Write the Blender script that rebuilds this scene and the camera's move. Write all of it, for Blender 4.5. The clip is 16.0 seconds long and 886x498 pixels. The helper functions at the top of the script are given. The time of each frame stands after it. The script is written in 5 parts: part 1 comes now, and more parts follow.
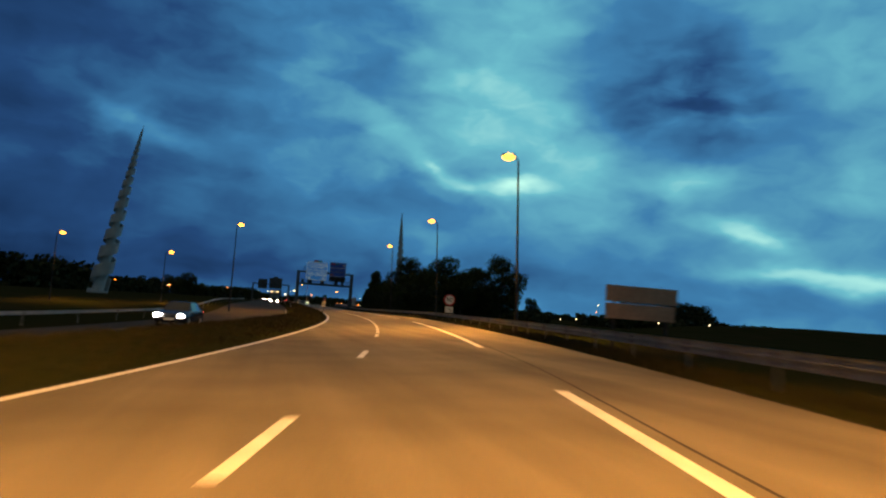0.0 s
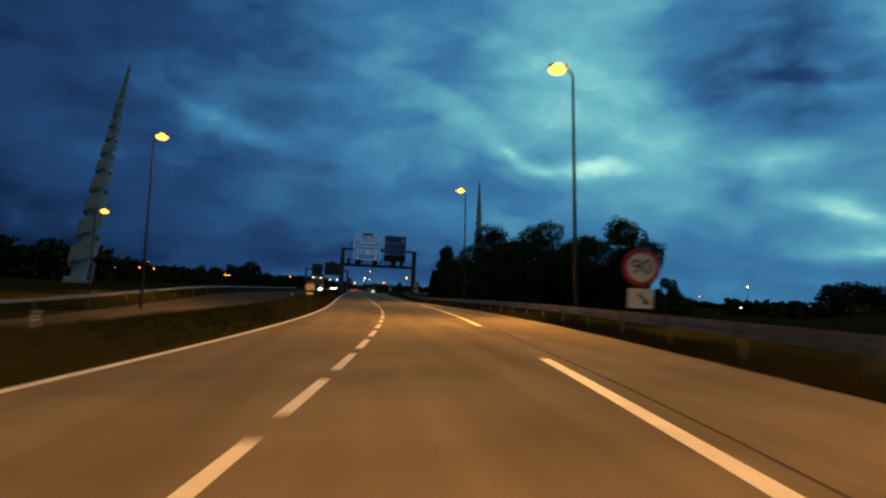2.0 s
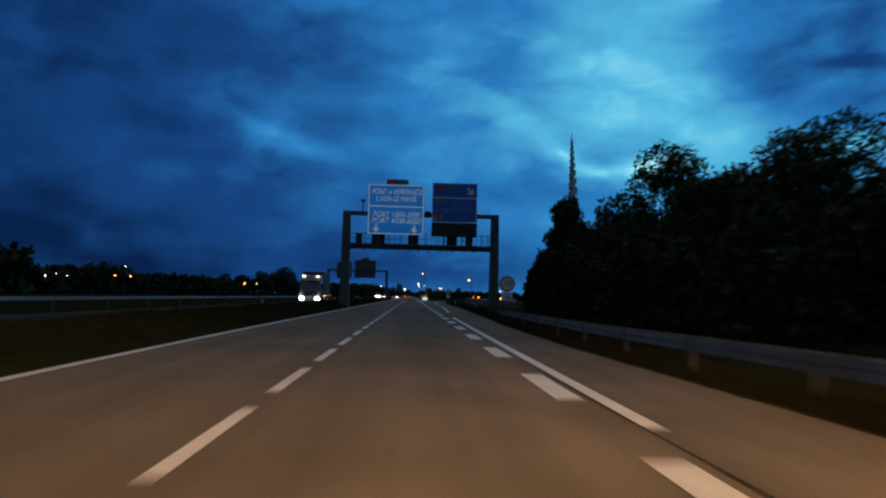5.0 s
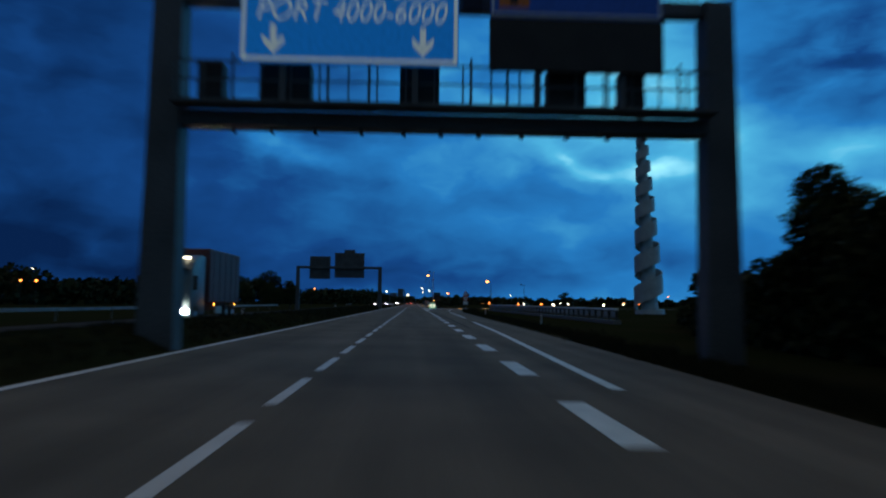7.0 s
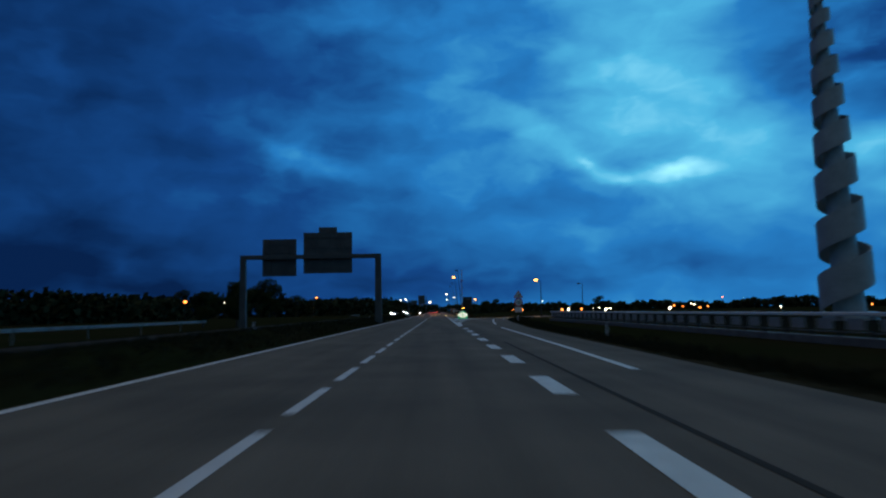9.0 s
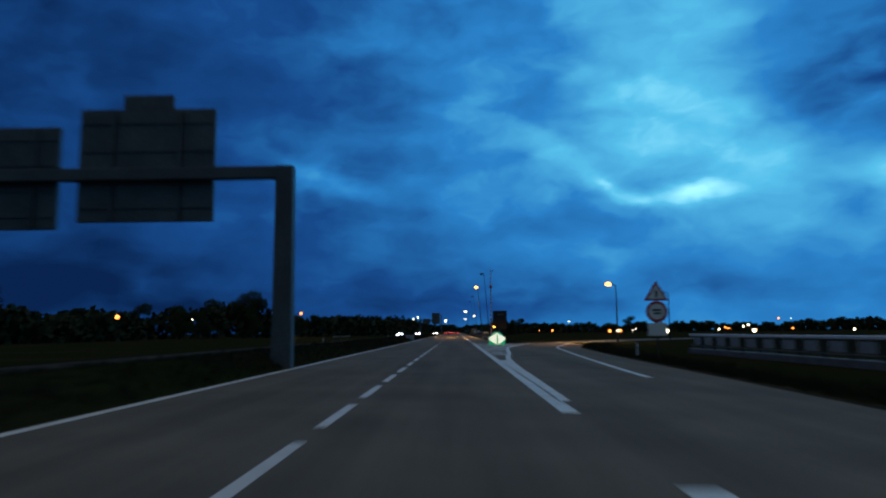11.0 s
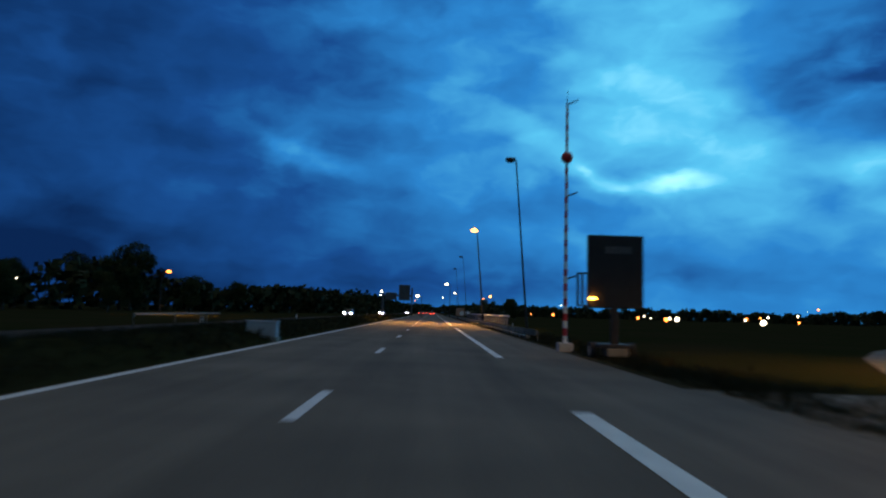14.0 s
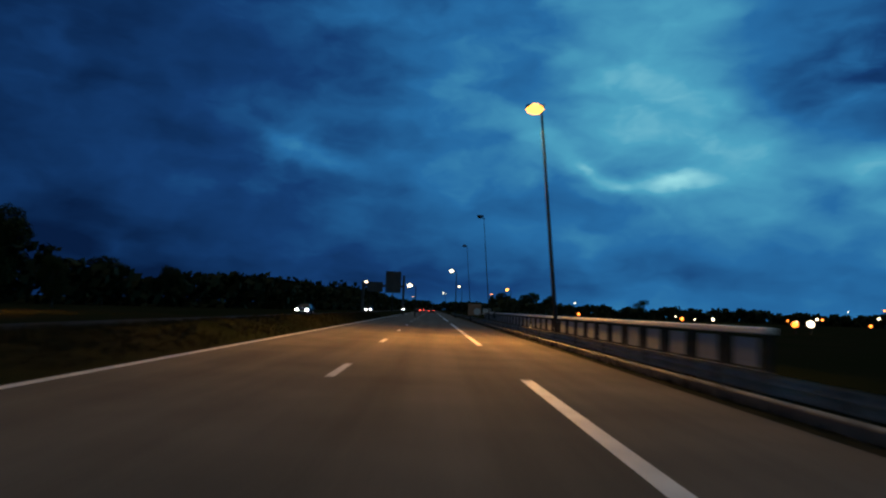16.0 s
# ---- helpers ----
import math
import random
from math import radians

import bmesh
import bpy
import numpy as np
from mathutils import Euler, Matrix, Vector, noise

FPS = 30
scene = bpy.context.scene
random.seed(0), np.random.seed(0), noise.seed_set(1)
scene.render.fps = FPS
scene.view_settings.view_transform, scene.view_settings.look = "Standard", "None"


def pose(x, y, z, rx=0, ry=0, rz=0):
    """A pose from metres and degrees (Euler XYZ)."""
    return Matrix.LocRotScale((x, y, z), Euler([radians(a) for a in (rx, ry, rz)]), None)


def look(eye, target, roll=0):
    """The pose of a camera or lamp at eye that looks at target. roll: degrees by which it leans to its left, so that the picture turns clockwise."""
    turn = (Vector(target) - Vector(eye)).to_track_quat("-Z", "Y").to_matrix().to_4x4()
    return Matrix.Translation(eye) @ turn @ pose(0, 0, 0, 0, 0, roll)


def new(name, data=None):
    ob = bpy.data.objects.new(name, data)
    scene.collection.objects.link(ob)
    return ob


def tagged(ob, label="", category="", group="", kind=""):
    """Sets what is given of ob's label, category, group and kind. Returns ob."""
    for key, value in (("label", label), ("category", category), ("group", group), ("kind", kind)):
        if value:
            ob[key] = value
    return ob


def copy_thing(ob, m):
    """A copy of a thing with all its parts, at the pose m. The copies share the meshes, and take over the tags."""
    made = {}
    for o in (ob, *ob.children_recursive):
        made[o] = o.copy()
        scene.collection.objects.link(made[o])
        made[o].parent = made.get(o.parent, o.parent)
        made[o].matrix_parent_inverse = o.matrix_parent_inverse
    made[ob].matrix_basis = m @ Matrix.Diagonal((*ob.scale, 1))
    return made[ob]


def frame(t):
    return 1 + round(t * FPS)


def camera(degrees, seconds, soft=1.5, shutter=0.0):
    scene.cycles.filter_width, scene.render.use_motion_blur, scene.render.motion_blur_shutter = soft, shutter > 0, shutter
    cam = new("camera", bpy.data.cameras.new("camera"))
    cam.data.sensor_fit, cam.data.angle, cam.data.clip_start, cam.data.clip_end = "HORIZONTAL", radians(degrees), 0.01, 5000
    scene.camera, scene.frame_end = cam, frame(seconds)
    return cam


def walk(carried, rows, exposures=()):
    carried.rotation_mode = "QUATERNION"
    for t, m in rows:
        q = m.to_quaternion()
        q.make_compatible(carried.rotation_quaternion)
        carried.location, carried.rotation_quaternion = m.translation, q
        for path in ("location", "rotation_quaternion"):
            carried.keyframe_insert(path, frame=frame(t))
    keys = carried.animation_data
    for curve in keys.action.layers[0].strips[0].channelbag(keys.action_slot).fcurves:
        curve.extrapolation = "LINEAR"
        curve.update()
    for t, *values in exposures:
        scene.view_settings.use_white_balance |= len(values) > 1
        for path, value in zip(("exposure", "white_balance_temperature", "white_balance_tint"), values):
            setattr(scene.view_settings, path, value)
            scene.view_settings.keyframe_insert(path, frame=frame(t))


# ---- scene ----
# ---- camera and drive ----
cam = camera(65.74, 16.0, soft=2.2, shutter=0.6)
PATH = [
    (0, (-12.977, -135.782, 1.319), (-10.602, -126.109, 2.212), 4.00),
    (0.5, (-10.108, -123.738, 1.325), (-7.993, -114.005, 2.217), 3.96),
    (1, (-7.648, -111.497, 1.326), (-5.738, -101.717, 2.169), 3.41),
    (1.5, (-5.559, -99.130, 1.325), (-3.960, -89.288, 2.076), 3.96),
    (2, (-3.906, -86.826, 1.319), (-2.639, -76.927, 1.959), 2.93),
    (2.5, (-2.678, -74.403, 1.309), (-1.588, -64.485, 1.977), 2.84),
    (3, (-1.640, -62.295, 1.308), (-0.756, -52.361, 2.040), 3.90),
    (3.2, (-1.239, -57.522, 1.312), (-0.454, -47.570, 1.912), 3.47),
    (5.3, (0.069, -8.083, 1.328), (0.456, 1.885, 2.027), 1.00),
    (5.5, (0.079, -3.270, 1.328), (0.453, 6.706, 1.902), 0.46),
    (6, (0.162, 9.095, 1.327), (0.481, 19.058, 2.135), 0.24),
    (6.5, (0.032, 21.271, 1.327), (0.434, 31.230, 2.138), 0.62),
    (7, (0.046, 32.960, 1.327), (0.445, 42.921, 2.108), 0.64),
    (7.5, (0.111, 44.555, 1.327), (0.446, 54.521, 2.083), 0.74),
    (8, (0.196, 56.429, 1.327), (0.559, 66.411, 1.796), 0.66),
    (8.5, (0.241, 68.491, 1.327), (0.540, 78.455, 2.122), 0.55),
    (9, (0.222, 80.410, 1.327), (0.296, 90.369, 2.225), -0.93),
    (11.5, (0.087, 139.205, 1.327), (-0.178, 149.126, 2.554), -0.03),
    (12, (0.030, 151.027, 1.327), (-0.225, 160.950, 2.544), 0.77),
    (12.5, (0.062, 162.841, 1.327), (0.006, 172.807, 2.155), 0.57),
    (13, (0.050, 174.562, 1.327), (0.010, 184.518, 2.254), 1.59),
    (13.5, (0.023, 186.419, 1.327), (0.098, 196.376, 2.248), 1.33),
    (14, (-0.121, 198.312, 1.327), (0.023, 208.269, 2.244), 1.54),
    (14.5, (-0.038, 210.469, 1.327), (0.049, 220.424, 2.264), 1.52),
    (15, (0.085, 222.561, 1.327), (0.265, 232.512, 2.300), 1.51),
    (15.5, (0.086, 234.139, 1.327), (0.250, 244.095, 2.245), 1.74),
    (16, (0.073, 245.689, 1.327), (0.212, 255.650, 2.204), 2.08),
]
walk(cam, [(t, look(eye, target, roll)) for t, eye, target, roll in PATH],
     exposures=[(0.0, 0.90, 10400, 8), (0.8, 0.44, 10700, 8), (1.5, 0.62, 9900, 8), (2.0, 0.76, 10500, 8), (2.5, 0.80, 10900, 8), (3.0, 0.84, 8100, 8), (3.2, 0.84, 8000, 8), (5.3, 0.80, 6900, 8), (7.0, 0.78, 6700, 8), (9.2, 0.80, 6700, 8), (11.3, 0.96, 6900, 8), (12.0, 0.52, 6900, 8), (12.5, 0.82, 6900, 8), (13.0, 0.54, 7000, 8), (13.5, 0.66, 7000, 8), (14.0, 1.08, 6900, 8), (14.5, 0.98, 6900, 8), (15.5, 0.86, 7100, 8), (16.0, 0.36, 7400, 8)])

CF = 0.012                    # crossfall of the carriageway, falling to the right
R_ARC, S_ARC = 454.0, -28.8   # the left-hand bend ends at S_ARC, then the road runs straight along +y
BANK = 0.052                  # the road leans into the bend, and levels out where the bend ends

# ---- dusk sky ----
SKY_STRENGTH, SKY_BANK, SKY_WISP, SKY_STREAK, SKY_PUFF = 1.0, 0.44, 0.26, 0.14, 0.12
GREY_OVERHEAD_FILL = ((0.075, 0.071, 0.068, 1), (0.150, 0.140, 0.132, 1))
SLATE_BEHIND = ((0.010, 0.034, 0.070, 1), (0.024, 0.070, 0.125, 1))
BRIGHT_CLOUDS = [
    (13.4, 11.5, 2.6, 0.8, -0.55, 0.23), (19.8, 10.7, 4.2, 0.8, 0.04, 0.30), (17, 15.5, 9, 4.5, 0.0, 0.14), (19, 23, 10, 5, 0.0, 0.10),
    (33.2, 11.4, 3.2, 1.3, 0.1, 0.26), (-12.3, 12.9, 3.0, 0.9, -0.3, 0.20), (-8.0, 11.8, 3.0, 0.7, -0.25, 0.15),
    (8.0, 15.0, 2.5, 1.6, -0.5, 0.13), (0.5, 17.6, 3.0, 2.6, 0.0, 0.11),
    (38, 7.2, 4.0, 1.0, -0.35, 0.24), (41, 4.6, 5.0, 0.7, -0.05, 0.28), (47, 3.6, 5.0, 0.9, -0.05, 0.34), (45, 18, 8, 8, 0.0, 0.08),
    (12.5, 6.3, 3.2, 1.0, -0.3, 0.09), (24, 13.5, 7, 2.2, -0.25, 0.12), (2.5, 12.0, 8, 3.0, 0.0, 0.05),
]
DARK_CLOUDS = [(-26, 2.0, 22, 3.5, 0.0, -0.08), (-30, 11, 9, 2.6, 0.05, -0.06), (29, 16.5, 4, 2.5, -0.45, -0.12), (34, 18.5, 6.5, 5.5, -0.3, -0.31), (10, 3.0, 60, 3.0, 0.0, -0.15), (-18, 20, 9, 3, -0.2, -0.10), (5, 8.2, 9, 1.0, 0.05, -0.07)]
world = bpy.data.worlds.new("dusk")
scene.world = world
world.use_nodes = True
wt = world.node_tree
wt.nodes.clear()


def wnode(kind):
    return wt.nodes.new(kind)


def wput(sock, value):
    if isinstance(value, (int, float, tuple)):
        sock.default_value = value
    else:
        wt.links.new(value, sock)


def wmath(op, a, b=0.0, c=0.0):
    n = wnode("ShaderNodeMath")
    n.operation = op
    for sock, value in zip(n.inputs, (a, b, c)):
        wput(sock, value)
    return n.outputs[0]


def wnoise(vec, scale, detail, rough=0.55, distort=0.0):
    n = wnode("ShaderNodeTexNoise")
    wput(n.inputs["Vector"], vec)
    n.inputs["Scale"].default_value = scale
    n.inputs["Detail"].default_value = detail
    n.inputs["Roughness"].default_value = rough
    n.inputs["Distortion"].default_value = distort
    return n.outputs["Fac"]


def wxyz(x, y, z):
    n = wnode("ShaderNodeCombineXYZ")
    for sock, value in zip(n.inputs, (x, y, z)):
        wput(sock, value)
    return n.outputs[0]


tc = wnode("ShaderNodeTexCoord").outputs["Generated"]
sep = wnode("ShaderNodeSeparateXYZ")
wt.links.new(tc, sep.inputs[0])
az0 = wmath("ARCTAN2", sep.outputs[0], sep.outputs[1])
el0 = wmath("ARCSINE", sep.outputs[2])
wobble_a = wmath("SUBTRACT", wnoise(wxyz(az0, wmath("MULTIPLY", el0, 2.0), 3.0), 9.0, 3.0, 0.5), 0.5)
wobble_e = wmath("SUBTRACT", wnoise(wxyz(az0, wmath("MULTIPLY", el0, 2.0), 9.0), 10.0, 3.0, 0.5), 0.5)
az = wmath("MULTIPLY_ADD", wobble_a, 0.09, az0)
el = wmath("MULTIPLY_ADD", wobble_e, 0.045, el0)
# cloud texture: streets flattened towards the horizon
bank = wnoise(wxyz(az, wmath("MULTIPLY", el, 1.8), 0.0), 5.2, 4.0, 0.46)
wisp = wnoise(wxyz(az, wmath("MULTIPLY", el, 1.7), 5.0), 12.0, 4.0, 0.46)
streak = wnoise(wxyz(az, wmath("MULTIPLY", el, 4.2), 11.0), 5.0, 3.0, 0.45)
puff = wnoise(wxyz(az, wmath("MULTIPLY", el, 1.7), 17.0), 20.0, 3.0, 0.45)
fine = wmath("MULTIPLY_ADD", wmath("SUBTRACT", streak, 0.5), SKY_STREAK, wmath("MULTIPLY", wmath("SUBTRACT", puff, 0.5), SKY_PUFF))
level = wmath("MULTIPLY_ADD", wmath("SUBTRACT", bank, 0.5), SKY_BANK, wmath("MULTIPLY", wmath("SUBTRACT", wisp, 0.5), SKY_WISP))
side = wnode("ShaderNodeMapRange")
side.interpolation_type = "SMOOTHSTEP"
wput(side.inputs["Value"], az0)
for key, value in (("From Min", -0.75), ("From Max", 0.42), ("To Min", 0.095), ("To Max", 0.58)):
    side.inputs[key].default_value = value
level = wmath("ADD", wmath("ADD", level, fine), side.outputs["Result"])
ragged = wmath("MULTIPLY_ADD", wmath("ADD", wisp, streak), 3.0, -2.0)
# light and dark cloud masses: bearing, height, half width, half height (degrees), slope, weight
for a, e, sa, se, slope, weight in BRIGHT_CLOUDS + DARK_CLOUDS:
    u = wmath("SUBTRACT", az, radians(a))
    v = wmath("SUBTRACT", wmath("SUBTRACT", el, radians(e)), wmath("MULTIPLY", u, slope))
    u = wmath("MULTIPLY", u, 1 / radians(sa))
    v = wmath("MULTIPLY", v, 1 / radians(se))
    r2 = wmath("ADD", wmath("MULTIPLY", u, u), wmath("MULTIPLY", v, v))
    mass = wmath("EXPONENT", wmath("MULTIPLY", r2, -1.0))
    if weight < 0:
        mass = wmath("MULTIPLY", mass, ragged)
    level = wmath("MULTIPLY_ADD", mass, weight, level)
ramp = wnode("ShaderNodeValToRGB")
wput(ramp.inputs["Fac"], level)
stops = ramp.color_ramp.elements
stops[0].position, stops[0].color = 0.0, (0.0012, 0.009, 0.042, 1)
stops[1].position, stops[1].color = 1.0, (0.24, 0.58, 0.70, 1)
for place, colour in ((0.25, (0.0036, 0.034, 0.138, 1)), (0.5, (0.010, 0.112, 0.315, 1)), (0.75, (0.046, 0.275, 0.462, 1))):
    stops.new(place).color = colour
# added unseen grey overhead lights the road; behind, away from the clearing, dim slate
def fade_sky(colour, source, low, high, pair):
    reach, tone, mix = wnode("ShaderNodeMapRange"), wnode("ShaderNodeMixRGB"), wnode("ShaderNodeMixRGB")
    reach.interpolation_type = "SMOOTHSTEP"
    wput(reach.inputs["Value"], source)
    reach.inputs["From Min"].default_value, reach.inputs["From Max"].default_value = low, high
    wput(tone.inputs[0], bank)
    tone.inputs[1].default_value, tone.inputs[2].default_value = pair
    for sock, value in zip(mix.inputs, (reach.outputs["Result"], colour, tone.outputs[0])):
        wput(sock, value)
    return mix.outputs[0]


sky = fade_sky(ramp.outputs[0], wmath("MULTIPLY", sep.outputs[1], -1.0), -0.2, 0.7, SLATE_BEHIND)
sky = fade_sky(sky, sep.outputs[2], 0.50, 0.86, GREY_OVERHEAD_FILL)
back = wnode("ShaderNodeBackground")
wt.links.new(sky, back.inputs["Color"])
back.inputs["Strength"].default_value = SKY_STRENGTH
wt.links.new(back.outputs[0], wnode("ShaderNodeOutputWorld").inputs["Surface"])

# ---- materials ----


def material(name, colour, rough=0.7, metal=0.0, second=None, scale=3.0, fine=40.0, bump=0.15, emit=0.0, per_object=0.0, spec=0.5):
    """A surface with stains at one scale and grain at another; second: the colour of the stains."""
    m = bpy.data.materials.new(name)
    m.use_nodes = True
    nt = m.node_tree
    bsdf = nt.nodes["Principled BSDF"]
    bsdf.inputs["Roughness"].default_value = rough
    bsdf.inputs["Metallic"].default_value = metal
    bsdf.inputs["Specular IOR Level"].default_value = spec
    coord = nt.nodes.new("ShaderNodeTexCoord")
    stain, grain = nt.nodes.new("ShaderNodeTexNoise"), nt.nodes.new("ShaderNodeTexNoise")
    for n, s, d in ((stain, scale, 5.0), (grain, fine, 3.0)):
        n.inputs["Scale"].default_value, n.inputs["Detail"].default_value = s, d
        nt.links.new(coord.outputs["Object"], n.inputs["Vector"])
    mix = nt.nodes.new("ShaderNodeMixRGB")
    other = second or tuple(c * 0.7 for c in colour)
    mix.inputs[1].default_value, mix.inputs[2].default_value = (*colour, 1), (*other, 1)
    contrast = nt.nodes.new("ShaderNodeMapRange")
    contrast.inputs["From Min"].default_value, contrast.inputs["From Max"].default_value = 0.35, 0.68
    nt.links.new(stain.outputs["Fac"], contrast.inputs["Value"])
    nt.links.new(contrast.outputs["Result"], mix.inputs[0])
    speck = nt.nodes.new("ShaderNodeMixRGB")
    speck.blend_type = "OVERLAY"
    speck.inputs[0].default_value = 0.45
    nt.links.new(mix.outputs[0], speck.inputs[1])
    nt.links.new(grain.outputs["Fac"], speck.inputs[2])
    out = speck.outputs[0]
    if per_object:
        info, vary = nt.nodes.new("ShaderNodeObjectInfo"), nt.nodes.new("ShaderNodeHueSaturation")
        spread = nt.nodes.new("ShaderNodeMapRange")
        spread.inputs["To Min"].default_value, spread.inputs["To Max"].default_value = 1 - per_object, 1 + per_object
        nt.links.new(info.outputs["Random"], spread.inputs["Value"])
        nt.links.new(spread.outputs["Result"], vary.inputs["Value"])
        nt.links.new(out, vary.inputs["Color"])
        out = vary.outputs[0]
    nt.links.new(out, bsdf.inputs["Base Color"])
    if bump:
        b = nt.nodes.new("ShaderNodeBump")
        b.inputs["Strength"].default_value = bump
        b.inputs["Distance"].default_value = 0.02
        nt.links.new(grain.outputs["Fac"], b.inputs["Height"])
        nt.links.new(b.outputs[0], bsdf.inputs["Normal"])
    if emit:
        bsdf.inputs["Emission Color"].default_value = (*colour, 1)
        bsdf.inputs["Emission Strength"].default_value = emit
    return m


def glowing(name, colour, strength):
    m = bpy.data.materials.new(name)
    m.use_nodes = True
    bsdf = m.node_tree.nodes["Principled BSDF"]
    bsdf.inputs["Base Color"].default_value = (0.6, 0.6, 0.6, 1)
    bsdf.inputs["Emission Color"].default_value = (*colour, 1)
    bsdf.inputs["Emission Strength"].default_value = strength
    return m


def leafy(name, colour, other):
    m = bpy.data.materials.new(name)
    m.use_nodes = True
    nt = m.node_tree
    bsdf = nt.nodes["Principled BSDF"]
    bsdf.inputs["Roughness"].default_value = 0.8
    bsdf.inputs["Specular IOR Level"].default_value = 0.1
    geo, mix = nt.nodes.new("ShaderNodeNewGeometry"), nt.nodes.new("ShaderNodeMixRGB")
    mix.inputs[1].default_value, mix.inputs[2].default_value = (*colour, 1), (*other, 1)
    nt.links.new(geo.outputs["Random Per Island"], mix.inputs[0])
    nt.links.new(mix.outputs[0], bsdf.inputs["Base Color"])
    return m


ASPHALT = material("asphalt", (0.184, 0.158, 0.124), 0.88, second=(0.136, 0.118, 0.094), scale=0.35, fine=55.0, bump=0.35, spec=0.07)


def wear_tracks(m, wide, amount):
    """Long streaks of wear and oil along the way of the traffic."""
    nt = m.node_tree
    bsdf = nt.nodes["Principled BSDF"]
    old = bsdf.inputs["Base Color"].links[0].from_socket
    coord, scale = nt.nodes.new("ShaderNodeTexCoord"), nt.nodes.new("ShaderNodeMapping")
    scale.inputs["Scale"].default_value = (wide, 0.03, 1.0)
    streak, spread, mix = nt.nodes.new("ShaderNodeTexNoise"), nt.nodes.new("ShaderNodeMapRange"), nt.nodes.new("ShaderNodeMixRGB")
    streak.inputs["Scale"].default_value, streak.inputs["Detail"].default_value = 1.0, 4.0
    spread.inputs["From Min"].default_value, spread.inputs["From Max"].default_value = 0.3, 0.7
    spread.inputs["To Min"].default_value, spread.inputs["To Max"].default_value = 1.0 - amount, 1.0 + amount
    mix.blend_type = "MULTIPLY"
    mix.inputs[0].default_value = 1.0
    nt.links.new(coord.outputs["Object"], scale.inputs["Vector"])
    nt.links.new(scale.outputs[0], streak.inputs["Vector"])
    nt.links.new(streak.outputs["Fac"], spread.inputs["Value"])
    nt.links.new(old, mix.inputs[1])
    nt.links.new(spread.outputs["Result"], mix.inputs[2])
    nt.links.new(mix.outputs[0], bsdf.inputs["Base Color"])


wear_tracks(ASPHALT, 0.9, 0.22)
DARK_ASPHALT = material("old_dark_asphalt", (0.062, 0.056, 0.048), 0.85, second=(0.045, 0.041, 0.036), scale=0.3, fine=50.0, bump=0.35, spec=0.03)
PAINT = material("road_paint", (0.80, 0.79, 0.74), 0.55, second=(0.62, 0.60, 0.55), scale=2.2, fine=60.0, bump=0.2)
PATCH = material("tar_seam", (0.060, 0.054, 0.046), 0.9, scale=2.0, fine=40.0, spec=0.05)
GROUND = material("rough_grass", (0.018, 0.023, 0.009), 0.95, second=(0.028, 0.025, 0.013), scale=0.12, fine=6.0, bump=0.5, spec=0.0)
GRAVEL = material("verge_grit", (0.050, 0.045, 0.030), 0.95, second=(0.026, 0.028, 0.016), scale=0.8, fine=30.0, bump=0.5, spec=0.0)
STEEL = material("galvanised_steel", (0.38, 0.38, 0.36), 0.55, 0.1, second=(0.26, 0.255, 0.235), scale=1.4, fine=22.0, bump=0.05, spec=0.2)
PALE_STEEL = material("pale_galvanised_steel", (0.62, 0.62, 0.60), 0.5, 0.1, second=(0.46, 0.46, 0.44), scale=1.4, fine=22.0, bump=0.05, spec=0.3)
POST_STEEL = material("weathered_post_steel", (0.17, 0.165, 0.15), 0.7, second=(0.10, 0.09, 0.075), scale=3.0, fine=25.0, bump=0.1)
POLE = material("pole_steel", (0.026, 0.026, 0.027), 0.8, 0.0, second=(0.018, 0.018, 0.018), scale=1.2, fine=18.0, bump=0.05)
GANTRY = material("gantry_steel", (0.085, 0.092, 0.098), 0.6, 0.1, second=(0.055, 0.06, 0.065), scale=0.7, fine=14.0, bump=0.05)
SIGN_BLUE = material("sign_blue", (0.016, 0.115, 0.56), 0.45, second=(0.014, 0.10, 0.50), scale=0.6, fine=8.0, bump=0.0)
SIGN_WHITE = material("sign_white", (0.82, 0.82, 0.80), 0.4, second=(0.72, 0.72, 0.70), scale=1.5, fine=12.0, bump=0.0)
SIGN_GREYED = material("dull_sign_lettering", (0.26, 0.28, 0.34), 0.5, second=(0.20, 0.22, 0.28), scale=1.5, fine=12.0, bump=0.0)
SIGN_RED = material("sign_red", (0.55, 0.025, 0.02), 0.4, second=(0.45, 0.02, 0.02), scale=2.0, fine=12.0, bump=0.0)
SIGN_GREEN = material("sign_green", (0.0, 0.26, 0.13), 0.4, second=(0.0, 0.20, 0.10), scale=2.0, fine=12.0, bump=0.0)
SIGN_ORANGE = material("sign_orange", (0.75, 0.18, 0.02), 0.4, second=(0.6, 0.14, 0.02), scale=2.0, fine=12.0, bump=0.0)
SIGN_CREAM = material("sign_cream", (0.55, 0.50, 0.42), 0.5, second=(0.46, 0.41, 0.34), scale=2.0, fine=12.0, bump=0.0)
SIGN_YELLOW = material("sign_yellow", (0.52, 0.29, 0.19), 0.5, second=(0.44, 0.24, 0.15), scale=2.0, fine=12.0, bump=0.0)
SIGN_BACK = material("sign_back", (0.10, 0.105, 0.11), 0.55, 0.3, second=(0.07, 0.07, 0.075), scale=0.8, fine=10.0, bump=0.05)
BLACK = material("black_panel", (0.010, 0.010, 0.012), 0.7, second=(0.02, 0.02, 0.02), scale=1.5, fine=15.0, bump=0.05)
